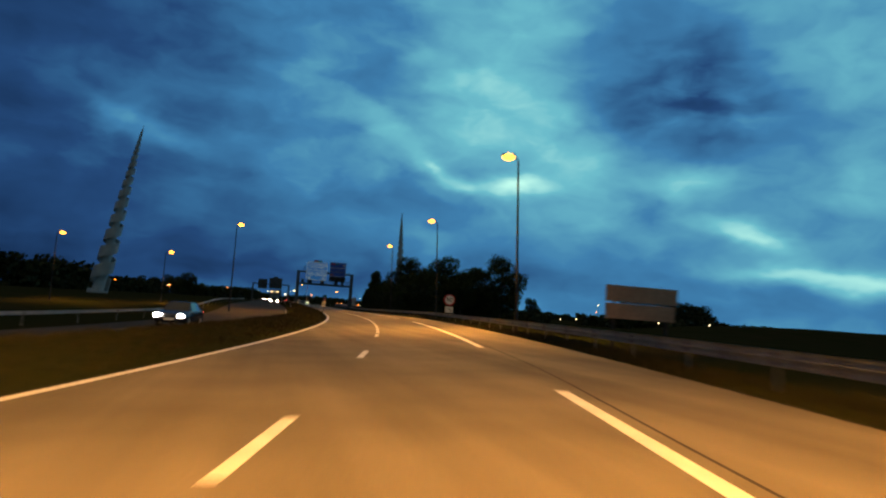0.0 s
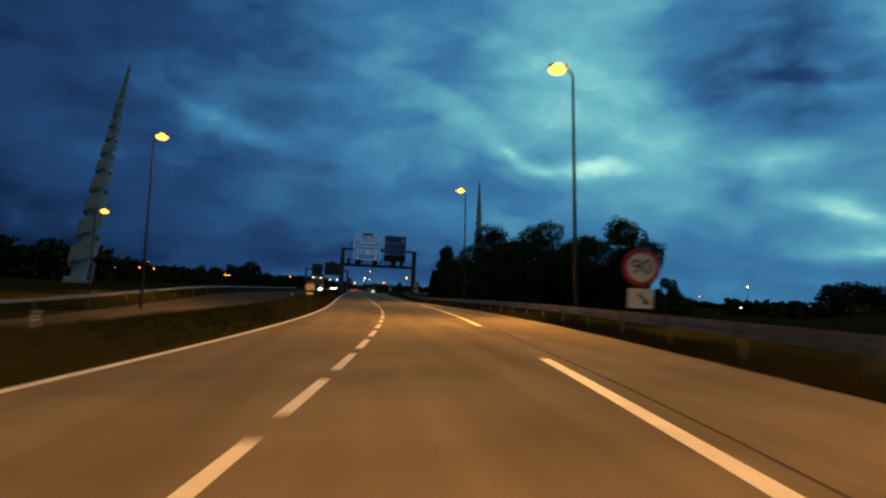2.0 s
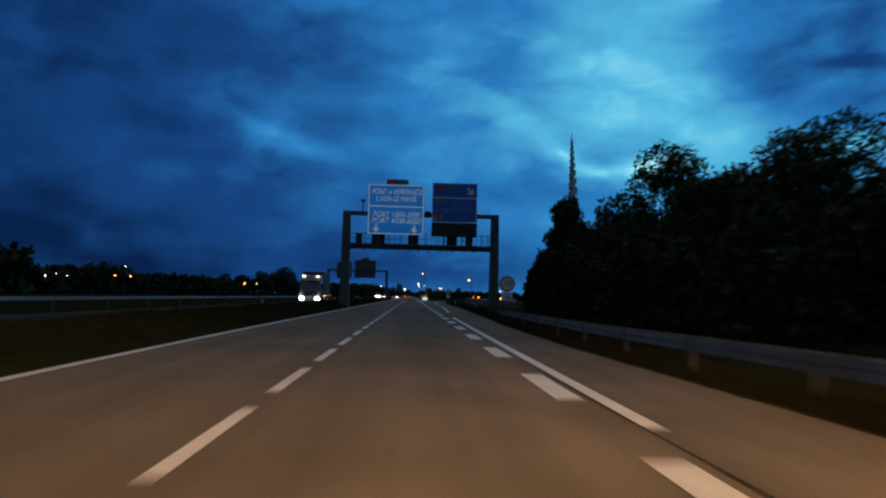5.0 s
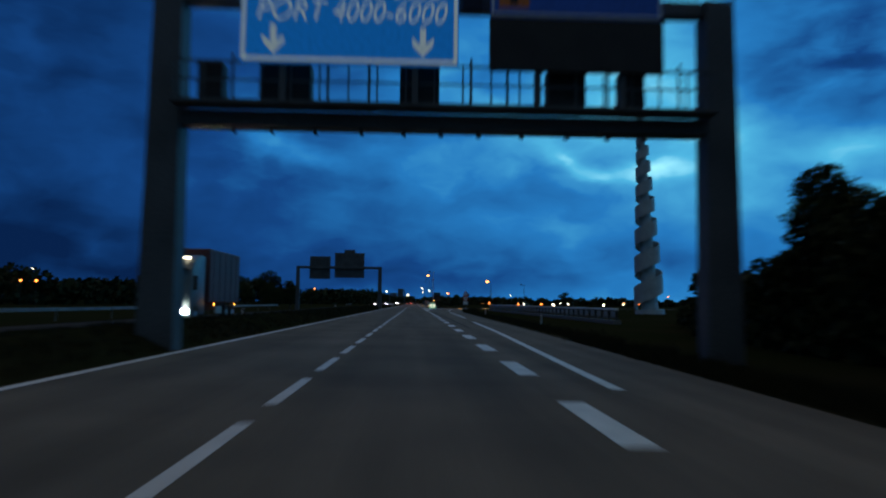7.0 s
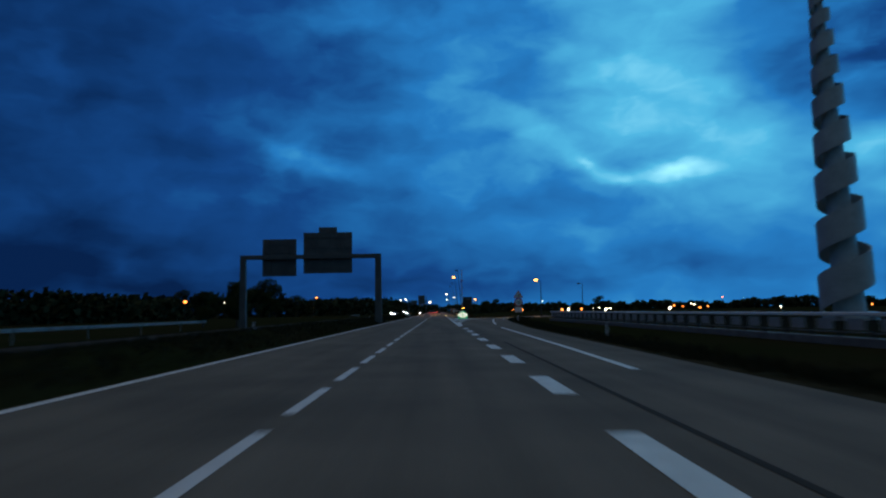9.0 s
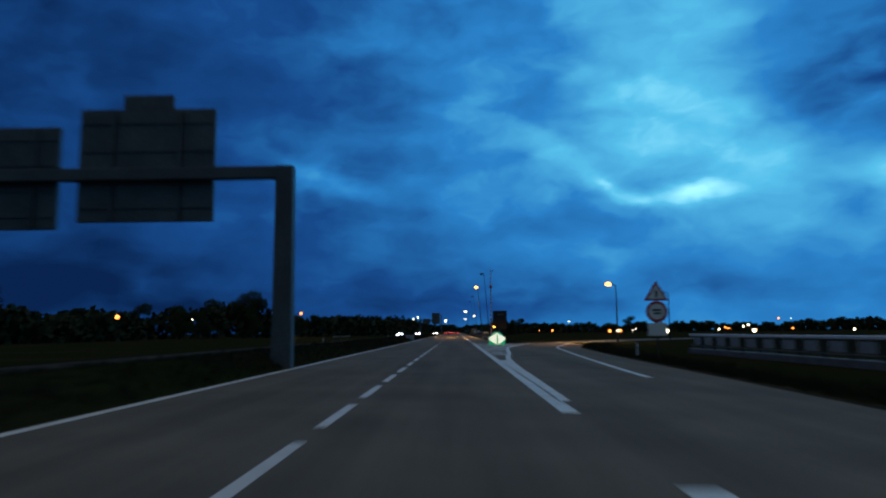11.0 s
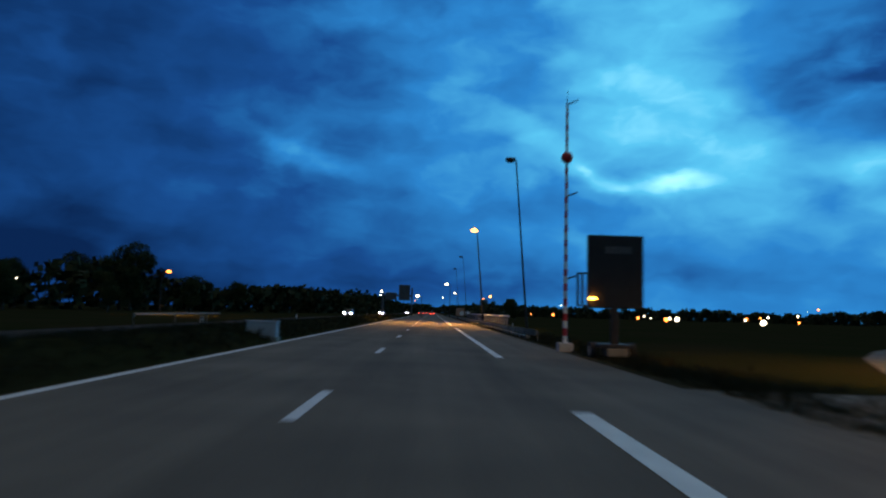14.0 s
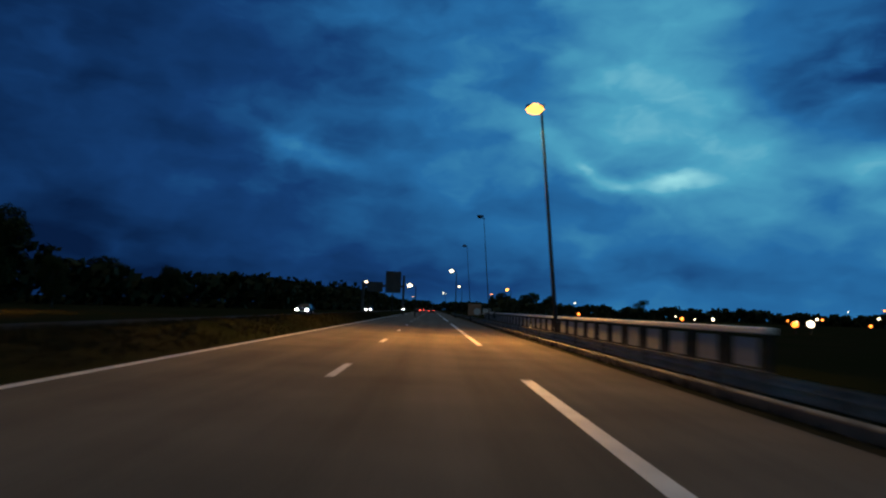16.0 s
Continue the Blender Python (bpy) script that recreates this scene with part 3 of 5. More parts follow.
# ---- street lamps ----


def street_lamp(foot, head, label, lit=True, power=0.0, far=False, lamp_colour=(1.0, 0.50, 0.13), bulb=None, group="street lamps", lean=0.0, stout=0.11):
    """A tapered steel column with a short arm and a cobra-head lantern; head: the place of the lantern."""
    foot, head = Vector(foot), Vector(head)
    holder = thing("street_lamp", Matrix.Translation(foot), label, "street lamp", group)
    top = head - foot
    reach = Vector((top.x, top.y, 0))
    arm_len = max(reach.length, 0.4)
    way = reach.normalized() if reach.length > 0.05 else Vector((-1, 0, 0))
    knee = Vector((0, 0, top.z - 0.25)) + reach * lean
    part("column", tube((0, 0, -0.1), knee, stout, stout * 0.5, 12), POLE, holder)
    part("foot_plate", box((-0.2, -0.2, -0.05), (0.2, 0.2, 0.04), 0.01), POLE, holder)
    bm = bmesh.new()
    tip = way * (arm_len - 0.25) + Vector((0, 0, top.z + 0.05))
    add_tube(bm, knee - Vector((0, 0, 0.03)), knee.lerp(tip, 0.4) + Vector((0, 0, 0.1)), 0.055, 0.045)
    add_tube(bm, knee.lerp(tip, 0.38) + Vector((0, 0, 0.1)), tip, 0.045, 0.035)
    part("arm", bm, POLE, holder)
    big = 1.05 if far else (1.0 if lit else 0.72)
    lantern = part("lantern", box((-0.42 * big, -0.16 * big, -0.02), (0.42 * big, 0.16 * big, 0.14 * big), 0.05), POLE, holder, "flat metal lantern housing")
    turn = math.degrees(math.atan2(way.y, way.x))
    lantern.matrix_local = Matrix.Translation(way * arm_len + Vector((0, 0, top.z + 0.03))) @ pose(0, 0, 0, 0, 0, turn)
    bm = bmesh.new()
    bmesh.ops.create_uvsphere(bm, u_segments=16, v_segments=8, radius=1.0)
    for v in bm.verts:
        v.co = Vector((v.co.x * 0.42 * big, v.co.y * 0.24 * big, v.co.z * 0.24 * big - 0.05))
    part("bowl", bm, bulb or (SODIUM if lit else GLASS), lantern, "glowing orange sodium bowl" if lit else "dark unlit bowl", True)
    if power:
        # two lobes, thrown up and down the road as such lanterns do
        for tilt in (-31, 31):
            data = bpy.data.lights.new("sodium_light", "SPOT")
            data.energy, data.color, data.spot_size, data.spot_blend, data.shadow_soft_size = power, lamp_colour, radians(96), 0.9, 0.25
            ob = new("sodium_light", data)
            ob.parent = lantern
            ob.matrix_local = pose(0, 0, -0.24, tilt, -18, 0)
    return holder


LAMP_POWER = 64000.0
LIT = "tall steel street lamp with a lit sodium lantern"
for s, o, z, arm, share in ((-143.0, 6.4, 11.0, 0.9, 0.90), (-94.5, 6.85, 11.0, 0.6, 0.40), (-56.6, 6.95, 11.5, 0.75, 0.28), (-17.6, 7.4, 11.8, 0.7, 0.15)):
    foot = P(s, o, -0.15)
    street_lamp(foot, P(s, o - arm, z), LIT, power=LAMP_POWER * share, lean=0.45)
for x, y, z, share in ((-25.0, -116.0, 11.0, 0.08), (-17.3, -37.2, 11.9, 0.15), (-29.7, -12.3, 8.4, 0.12), (-41.9, -29.0, 9.5, 0.12)):
    street_lamp(banked(x - 1.0, y, -0.15), banked(x, y, z), LIT + " on the plain", power=LAMP_POWER * share)
street_lamp((19.9, 212.4, -0.15), (18.97, 212.4, 7.0), "street lamp with a lit sodium lantern beside the slip road", power=LAMP_POWER * 0.13)
street_lamp((5.9, 277.2, -0.15), (4.6, 277.2, 10.9), LIT, power=LAMP_POWER * 0.30, lean=0.75)
street_lamp((5.6, 239.0, -0.15), (4.4, 239.0, 10.6), "tall slender street lamp, its lantern dark", lit=False, lean=0.7, stout=0.075)
for y in (313.5, 345.5):
    street_lamp((5.9, y, -0.15), (4.6, y, 10.7), "tall slender street lamp, its lantern dark", lit=False, lean=0.7, stout=0.05)
street_lamp((31.3, 228.7, -0.15), (30.5, 228.7, 6.75), "dark street lamp on the bend of the slip road", lit=False)
street_lamp((-39.6, 299.0, -0.15), (-38.6, 299.0, 6.2), "low street lamp with a deep orange lantern", power=LAMP_POWER * 0.15, lamp_colour=(1.0, 0.36, 0.06), bulb=SODIUM_FAR)
for x, y, z, bulb in ((17.4, 404, 6.4, SODIUM), (3.5, 369, 8.3, WHITE_LAMP), (-3.2, 347, 4.7, WHITE_LAMP), (-8.0, 372, 5.2, WHITE_LAMP), (-15.2, 405, 7.1, WHITE_LAMP),
                      (9.0, 470, 9.0, WHITE_LAMP), (24.0, 520, 8.0, SODIUM_FAR), (-24, 520, 8.5, WHITE_LAMP), (6.5, 610, 10.0, WHITE_LAMP), (-12, 690, 9.0, SODIUM_FAR)):
    street_lamp((x + 0.9, y, -0.15), (x, y, z), "distant lit street lamp along the road ahead", far=True, bulb=bulb, group="distant street lamps")

# scattered far lights: small lit masts of yards, streets and works on the plain
rng = random.Random(4)


def yard_light(x, y, z, bulb, size):
    holder = thing("yard_light", pose(x, y, -0.16), "small distant lamp on a thin mast", "lamp", "far lights on the plain")
    part("mast", tube((0, 0, 0), (0, 0, z), 0.09, 0.05, 6), POLE, holder)
    bm = bmesh.new()
    bmesh.ops.create_icosphere(bm, subdivisions=2, radius=size)
    bm.transform(Matrix.Translation((0, 0, z)))
    part("globe", bm, bulb, holder, "glowing lamp globe", True)


for k in range(34):                             # to the right, behind the exit
    b = radians(rng.uniform(7, 42))
    d = rng.uniform(300, 680)
    yard_light(d * math.sin(b), 150 + d * math.cos(b), rng.uniform(0.7, 3.8) if rng.random() < 0.8 else rng.uniform(7, 12),
               rng.choice((WHITE_LAMP, WHITE_LAMP, SODIUM_FAR)), rng.uniform(0.25, 0.60))
for k in range(9):                              # to the left, before the woods
    b = radians(rng.uniform(-36, -6))
    d = rng.uniform(330, 520)
    yard_light(d * math.sin(b), -30 + d * math.cos(b), rng.uniform(3, 6), rng.choice((WHITE_LAMP, SODIUM_FAR, SODIUM_FAR)), rng.uniform(0.14, 0.26))
for x, y, z, bulb, size in ((-83, 181, 5.2, SODIUM_FAR, 0.26), (-76, 174, 5.0, SODIUM_FAR, 0.26), (-66.4, 261.5, 4.9, SODIUM_FAR, 0.42), (-79, 178, 7.6, WHITE_LAMP, 0.12), (-89, 150, 4.6, WHITE_LAMP, 0.13), (-86.5, 151, 4.2, WHITE_LAMP, 0.15), (-85, 153, 4.9, WHITE_LAMP, 0.11), (-82.5, 153, 4.4, WHITE_LAMP, 0.12),
                            (95, 40, 2.2, WHITE_LAMP, 0.16), (120, 52, 2.6, WHITE_LAMP, 0.18), (88, 64, 6.5, WHITE_LAMP, 0.15), (60, 20, 1.6, WHITE_LAMP, 0.11),
                            (45, 330, 1.2, SODIUM_FAR, 0.40), (47.5, 331, 1.3, WHITE_LAMP, 0.44), (58, 318, 1.1, WHITE_LAMP, 0.46), (74, 300, 1.1, WHITE_LAMP, 0.42), (98, 330, 1.6, SODIUM_FAR, 0.26)):
    yard_light(x, y, z, bulb, size)

# ---- the overhead sign gantry ----
GY = 50.4
gantry = thing("sign_gantry", pose(0, GY, 0), "dark steel portal gantry with blue motorway signs over the carriageway", "gantry")
for x0, x1 in ((-6.66, -5.95), (7.55, 8.28)):
    part("gantry_post", prism([(x0 - 0.10, -0.2), (x1 + 0.10, -0.2), (x1, 9.3), (x0, 9.3)], -0.35, 0.35), GANTRY, gantry)
part("top_beam", box((-5.95, -0.2, 8.92), (7.55, 0.2, 9.32), 0.03), GANTRY, gantry)
part("lower_beam", box((-5.95, -0.30, 5.72), (7.55, 0.30, 6.12), 0.03), GANTRY, gantry)
part("walkway", box((-5.95, -1.0, 6.12), (7.55, -0.30, 6.20)), GANTRY, gantry, "grated service walkway")
part("walkway_rail", box((-5.95, -1.0, 7.10), (7.55, -0.95, 7.15)), GANTRY, gantry)
part("walkway_rail", box((-5.95, -1.0, 6.65), (7.55, -0.96, 6.69)), GANTRY, gantry)
for k in range(20):
    x = -5.85 + k * 0.7
    part("baluster", box((x - 0.02, -1.0, 6.2), (x + 0.02, -0.96, 7.12)), GANTRY, gantry)
for x0, x1 in ((-5.35, -4.75), (-3.85, -2.60), (-0.40, 0.58), (3.30, 4.25), (5.15, 5.75)):
    part("cabinet", box((x0, -0.8, 6.2), (x1, -0.25, 7.18), 0.03), BLACK, gantry, "black control cabinet")
for k in range(11):
    x = -4.6 + k * 1.05 + 0.1 * math.sin(k * 5)
    bm = tube((x, -0.1, 5.72), (x, -0.1, 5.60), 0.05, 0.05, 8)
    add_tube(bm, (x, -0.1, 5.62), (x + 0.05, -0.22, 5.54), 0.06, 0.03, 8)
    part("underside_lamp", bm, GANTRY, gantry)
for k in range(9):
    x = 6.1 + 0.17 * k
    part("bird_spike", tube((x, 0, 9.3), (x, 0, 9.95 + 0.2 * math.sin(k * 3)), 0.015, 0.015, 5), GANTRY, gantry)
part("camera_bracket", box((-4.85, -0.1, 9.3), (-4.75, 0.1, 10.3)), GANTRY, gantry)
part("traffic_camera", box((-5.0, -0.25, 10.25), (-4.6, 0.15, 10.45), 0.03), GANTRY, gantry)


def sign_board(parent, x0, x1, z0, z1, y, mat, rim=0.09, label="", rim_mat=SIGN_WHITE):
    board = part("sign_board", box((x0, y, z0), (x1, y + 0.10, z1), 0.01), mat, parent, label)
    for a, b in (((x0 + 0.03, z0 + 0.03), (x1 - 0.03, z0 + 0.03 + rim)), ((x0 + 0.03, z1 - 0.03 - rim), (x1 - 0.03, z1 - 0.03)),
                 ((x0 + 0.03, z0 + 0.03 + rim), (x0 + 0.03 + rim, z1 - 0.03 - rim)), ((x1 - 0.03 - rim, z0 + 0.03 + rim), (x1 - 0.03, z1 - 0.03 - rim))):
        part("border", box((a[0], y - 0.006, a[1]), (b[0], y + 0.01, b[1])), rim_mat, board)
    return board


def arrow(parent, x, z, size, y, turn, mat):
    pts = [(0.0, -1.0), (0.62, -0.28), (0.62, 0.12), (0.17, -0.25), (0.17, 0.75), (-0.17, 0.75), (-0.17, -0.25), (-0.62, 0.12), (-0.62, -0.28)]
    c, s = math.cos(radians(turn)), math.sin(radians(turn))
    return part("arrow", prism([(x + size * (a * c - b * s), z + size * (a * s + b * c)) for a, b in pts], y, y + 0.006), mat, parent)


S1Y = -1.25
# board, border and lettering emit faintly to imitate headlight return
board = sign_board(gantry, -4.24, 1.02, 7.05, 11.8, S1Y, BEAM_GLOW_BLUE, label="blue board with white border and lettering, headlight return as glow", rim_mat=BEAM_GLOW_LETTER)
part("divider", box((-4.1, S1Y - 0.006, 9.65), (0.88, S1Y + 0.01, 9.75)), BEAM_GLOW_LETTER, board)
words("PONT", 0.78, -3.25, 11.08, S1Y - 0.008, board, BEAM_GLOW_LETTER, 1.35, 0.25)
words("DE", 0.48, -2.25, 10.98, S1Y - 0.008, board, BEAM_GLOW_LETTER, 0.42, 0.25)
words("NORMANDIE", 0.78, -0.52, 11.08, S1Y - 0.008, board, BEAM_GLOW_LETTER, 2.75, 0.25)
words("CAEN-LE MANS", 0.74, -1.6, 10.40, S1Y - 0.008, board, BEAM_GLOW_LETTER, 3.8)
words("PORT 1000-3000", 0.74, -1.6, 8.92, S1Y - 0.008, board, BEAM_GLOW_LETTER, 4.4, 0.25)
words("PORT 4000-6000", 0.74, -1.6, 8.32, S1Y - 0.008, board, BEAM_GLOW_LETTER, 4.6, 0.25)
for x in (-3.45, 0.15):
    arrow(board, x, 7.66, 0.42, S1Y - 0.008, 0, BEAM_GLOW_LETTER)
plate = part("route_plate", box((-2.55, S1Y, 11.8), (-0.5, S1Y + 0.08, 12.28), 0.01), SIGN_BACK, board, "route plate with a red and a green field")
part("red_field", box((-2.5, S1Y - 0.006, 11.85), (-1.5, S1Y + 0.01, 12.23)), SIGN_RED, plate)
part("green_field", box((-1.45, S1Y - 0.006, 11.85), (-0.55, S1Y + 0.01, 12.23)), SIGN_GREEN, plate)
board = sign_board(gantry, 1.80, 6.05, 8.33, 12.1, S1Y, SIGN_BLUE, 0.05, "dark blue exit board")
part("divider", box((1.88, S1Y - 0.006, 10.62), (5.97, S1Y + 0.01, 10.72)), SIGN_WHITE, board)
part("red_field", box((2.1, S1Y - 0.006, 11.48), (3.15, S1Y + 0.01, 11.83)), SIGN_RED, board)
part("green_field", box((3.3, S1Y - 0.006, 11.48), (3.95, S1Y + 0.01, 11.83)), SIGN_GREEN, board)
words("PONT", 0.62, 2.65, 10.22, S1Y - 0.008, board, SIGN_GREYED, 1.15, 0.25)
words("DE", 0.42, 3.85, 10.15, S1Y - 0.008, board, SIGN_GREYED, 0.40, 0.25)
words("TANCARVILLE", 0.68, 3.85, 9.53, S1Y - 0.008, board, SIGN_GREYED, 3.6, 0.25)
part("orange_field", box((2.0, S1Y - 0.006, 8.55), (2.75, S1Y + 0.01, 9.02)), SIGN_ORANGE, board)
part("pictogram", box((2.28, S1Y - 0.010, 8.63), (2.48, S1Y + 0.01, 8.94)), BLACK, board)
arrow(board, 5.35, 11.38, 0.5, S1Y - 0.008, 45, SIGN_WHITE)
part("blank_panel", box((1.78, S1Y - 0.02, 6.97), (6.07, S1Y + 0.12, 8.30), 0.02), BLACK, gantry, "black unlit matrix panel")
part("junction_box", box((1.18, -0.35, 8.85), (1.68, -0.20, 9.48), 0.03), BLACK, gantry, "dark junction box")
for x in (-4.45, -2.15, -1.15, 1.35, 2.25, 4.75, 6.55, 7.15):
    part("stanchion", tube((x, -0.97, 6.15), (x, -0.97, 7.32), 0.035, 0.035, 6), GANTRY, gantry)
for x0, x1, za, zb in ((-3.3, -3.15, 6.1, 11.6), (-0.1, 0.05, 6.1, 11.6), (2.9, 3.05, 6.1, 11.9), (5.0, 5.15, 6.1, 11.9)):
    part("sign_bracket", box((x0, S1Y + 0.10, za), (x1, S1Y + 0.25, zb)), GANTRY, gantry)
    part("bracket_stay", box((x0, S1Y + 0.25, 9.0), (x1, -0.2, 9.2)), GANTRY, gantry)

# ---- the gantry of the oncoming carriageway, seen from behind ----
rear = thing("sign_gantry", pose(0, 152.0, 0), "grey portal gantry carrying the backs of two signs", "gantry")
for x0, x1 in ((-20.4, -19.85), (-6.35, -5.75)):
    part("gantry_post", prism([(x0 - 0.06, -0.2), (x1 + 0.06, -0.2), (x1, 7.4), (x0, 7.4)], -0.25, 0.25), GANTRY, rear)
part("top_beam", box((-19.9, -0.2, 6.95), (-6.3, 0.2, 7.4), 0.03), GANTRY, rear)
for x0, x1, z0, z1 in ((-13.9, -8.8, 5.45, 9.75), (-18.2, -14.65, 5.2, 9.1)):
    board = part("sign_board", box((x0, 0.25, z0), (x1, 0.40, z1), 0.02), SIGN_BACK, rear, "bare grey back of a sign")
    for k in range(4):
        z = z0 + (z1 - z0) * (k + 0.5) / 4
        part("stiffener", box((x0 + 0.1, 0.19, z - 0.04), (x1 - 0.1, 0.25, z + 0.04)), SIGN_BACK, board)
    for k in (0.25, 0.75):
        x = x0 + (x1 - x0) * k
        part("bracket", box((x - 0.06, 0.12, z0 + 0.1), (x + 0.06, 0.2, z1 - 0.1)), GANTRY, board)
part("route_plate", box((-12.3, 0.25, 9.75), (-10.4, 0.36, 10.3), 0.02), SIGN_BACK, rear)
far_gantry = thing("sign_gantry", pose(-7.5, 371, 0), "distant dark gantry with a square sign", "gantry")
part("gantry_post", box((-5.2, -0.2, -0.2), (-4.7, 0.2, 6.0)), GANTRY, far_gantry)
part("gantry_post", box((2.2, -0.2, -0.2), (2.6, 0.2, 7.2)), GANTRY, far_gantry)
part("top_beam", box((-4.7, -0.15, 5.0), (2.2, 0.15, 5.4)), GANTRY, far_gantry)
part("sign_board", box((-0.9, -0.3, 4.0), (1.9, -0.2, 7.9), 0.02), SIGN_BACK, far_gantry)
part("sign_board", box((-4.2, -0.3, 4.1), (-1.4, -0.2, 5.9), 0.02), SIGN_BACK, far_gantry)

# ---- road signs ----


def round_sign(m, number, label, centre=2.4, r=0.62):
    holder = thing("speed_sign", m, label, "road sign", "round speed signs")
    for x in (-0.2, 0.2):
        part("post", tube((x, 0.05, -0.1), (x, 0.05, centre + r * 0.7), 0.035, 0.035, 8), POLE, holder)
    disc = part("disc", add_disc(bmesh.new(), r, -0.015, 0.015, 0, centre), SIGN_RED, holder, "red ring")
    part("white_field", add_disc(bmesh.new(), r * 0.76, -0.021, -0.010, 0, centre), SIGN_WHITE, disc)
    words(number, r * 1.05, 0, centre, -0.026, disc, BLACK, r * 1.05)
    plate = part("lower_plate", box((-0.42, -0.015, centre - r - 0.72), (0.42, 0.015, centre - r - 0.08), 0.008), SIGN_WHITE, holder, "white plate with a small dark symbol")
    shaft = part("symbol_bar", box((-0.20, -0.006, -0.035), (0.16, 0.0, 0.035)), BLACK, plate, "dark slanting arrow")
    shaft.matrix_local = pose(0.06, -0.016, centre - r - 0.38, 0, 42, 0)
    part("arrow_head", prism([(0.28, centre - r - 0.60), (0.06, centre - r - 0.56), (0.24, centre - r - 0.38)], -0.022, -0.012), BLACK, plate)
    return holder


p = banked(5.39, -65.43, -0.15)
round_sign(pose(p.x, p.y, p.z, 0, 0, -6), "90", "round red and white speed sign above a white plate", 2.28)
round_sign(pose(7.6, 38.8, -0.15, 0, 0, -3), "70", "round red and white speed sign on the grass verge", 2.62)

warn = thing("warning_sign", pose(9.36, 159.2, -0.15, 0, 0, -3), "white triangle over a round sign and a plate on one post", "road sign")
part("post", tube((0, 0.05, -0.1), (0, 0.05, 3.4), 0.04, 0.04, 8), POLE, warn)
tri = part("triangle", prism([(-0.56, 2.80), (0.56, 2.80), (0.0, 3.72)], -0.015, 0.015), SIGN_RED, warn, "red-edged triangle")
part("white_field", prism([(-0.40, 2.89), (0.40, 2.89), (0.0, 3.54)], -0.021, -0.010), SIGN_WHITE, tri)
part("symbol_bar", box((-0.05, -0.026, 2.97), (0.05, -0.015, 3.28)), BLACK, tri)
disc = part("disc", add_disc(bmesh.new(), 0.49, -0.015, 0.015, 0, 2.30), SIGN_RED, warn, "red-ringed disc")
part("white_field", add_disc(bmesh.new(), 0.36, -0.021, -0.010, 0, 2.30), SIGN_WHITE, disc)
part("symbol_bar", box((-0.20, -0.026, 2.33), (0.20, -0.015, 2.41)), BLACK, disc)
part("symbol_bar", box((-0.16, -0.026, 2.18), (0.18, -0.015, 2.26)), BLACK, disc)
part("lower_plate", box((-0.42, -0.015, 1.20), (0.42, 0.015, 1.78), 0.008), SIGN_WHITE, warn)

# two-row board behind the guard rail, in the light of the lamps
p = P(-110.5, 8.2, -0.15)
board = thing("direction_sign", pose(p.x + 0.4, p.y, p.z, 0, 0, -heading(-110) + 14), "pale two-row sign board turned orange by the street lamps", "road sign")
for x in (-1.2, 1.2):
    part("post", box((x - 0.05, 0.03, -0.1), (x + 0.05, 0.13, 2.5)), POLE, board)
part("upper_panel", box((-1.62, -0.03, 1.86), (1.62, 0.03, 2.5), 0.01), SIGN_YELLOW, board)
part("lower_panel", box((-1.62, -0.03, 1.20), (1.50, 0.03, 1.80), 0.01), SIGN_YELLOW, board)
part("gap_strip", box((-1.0, -0.035, 1.805), (1.3, 0.02, 1.855)), BLACK, board)

# small square marker on the central reserve
p = banked(-6.3, -47.4, 0.20)
marker = thing("median_marker", pose(p.x, p.y, p.z, 0, 0, -3), "small pale square panel with a red top on a post", "road sign")
part("post", tube((0, 0.03, -0.2), (0, 0.03, 1.5), 0.03, 0.03, 8), POLE, marker)
part("panel", box((-0.25, -0.015, 1.16), (0.25, 0.015, 1.52), 0.008), SIGN_CREAM, marker)
part("symbol_bar", box((-0.17, -0.021, 1.27), (0.17, -0.010, 1.40)), SIGN_CREAM, marker)
part("red_top", prism([(-0.24, 1.53), (0.24, 1.53), (0.15, 1.68), (-0.15, 1.68)], -0.015, 0.015), TARP, marker)
part("lower_plate", box((-0.18, -0.015, 0.93), (0.18, 0.015, 1.03)), SIGN_WHITE, marker)

# green exit beacon on the nose of the gore; its glow imitates headlight return
beacon = thing("exit_beacon", pose(4.25, 197.4, -0.05) @ Matrix.Diagonal((0.96, 0.96, 0.93, 1)), "rounded green exit beacon, two white arrowheads, headlight return as glow", "traffic beacon")
bm = bmesh.new()
def beacon_radius(z):
    return between([(0.0, 0.80), (0.05, 0.85), (0.72, 0.85), (0.80, 0.83), (1.30, 0.36), (1.36, 0.30)], z)


rows = []
for z in (0.0, 0.05, 0.20, 0.40, 0.60, 0.72, 0.76, 0.80, 0.90, 1.00, 1.10, 1.20, 1.30, 1.36):
    rr = beacon_radius(z)
    rows.append([bm.verts.new((rr * math.sin(a), -rr * 0.85 * math.cos(a), z)) for a in (2 * math.pi * k / 40 for k in range(40))])
for a, b in zip(rows, rows[1:]):
    for k in range(40):
        bm.faces.new((a[k], a[(k + 1) % 40], b[(k + 1) % 40], b[k]))
bm.faces.new(rows[-1])
part("drum", bm, BEAM_GLOW_GREEN, beacon, "", True)
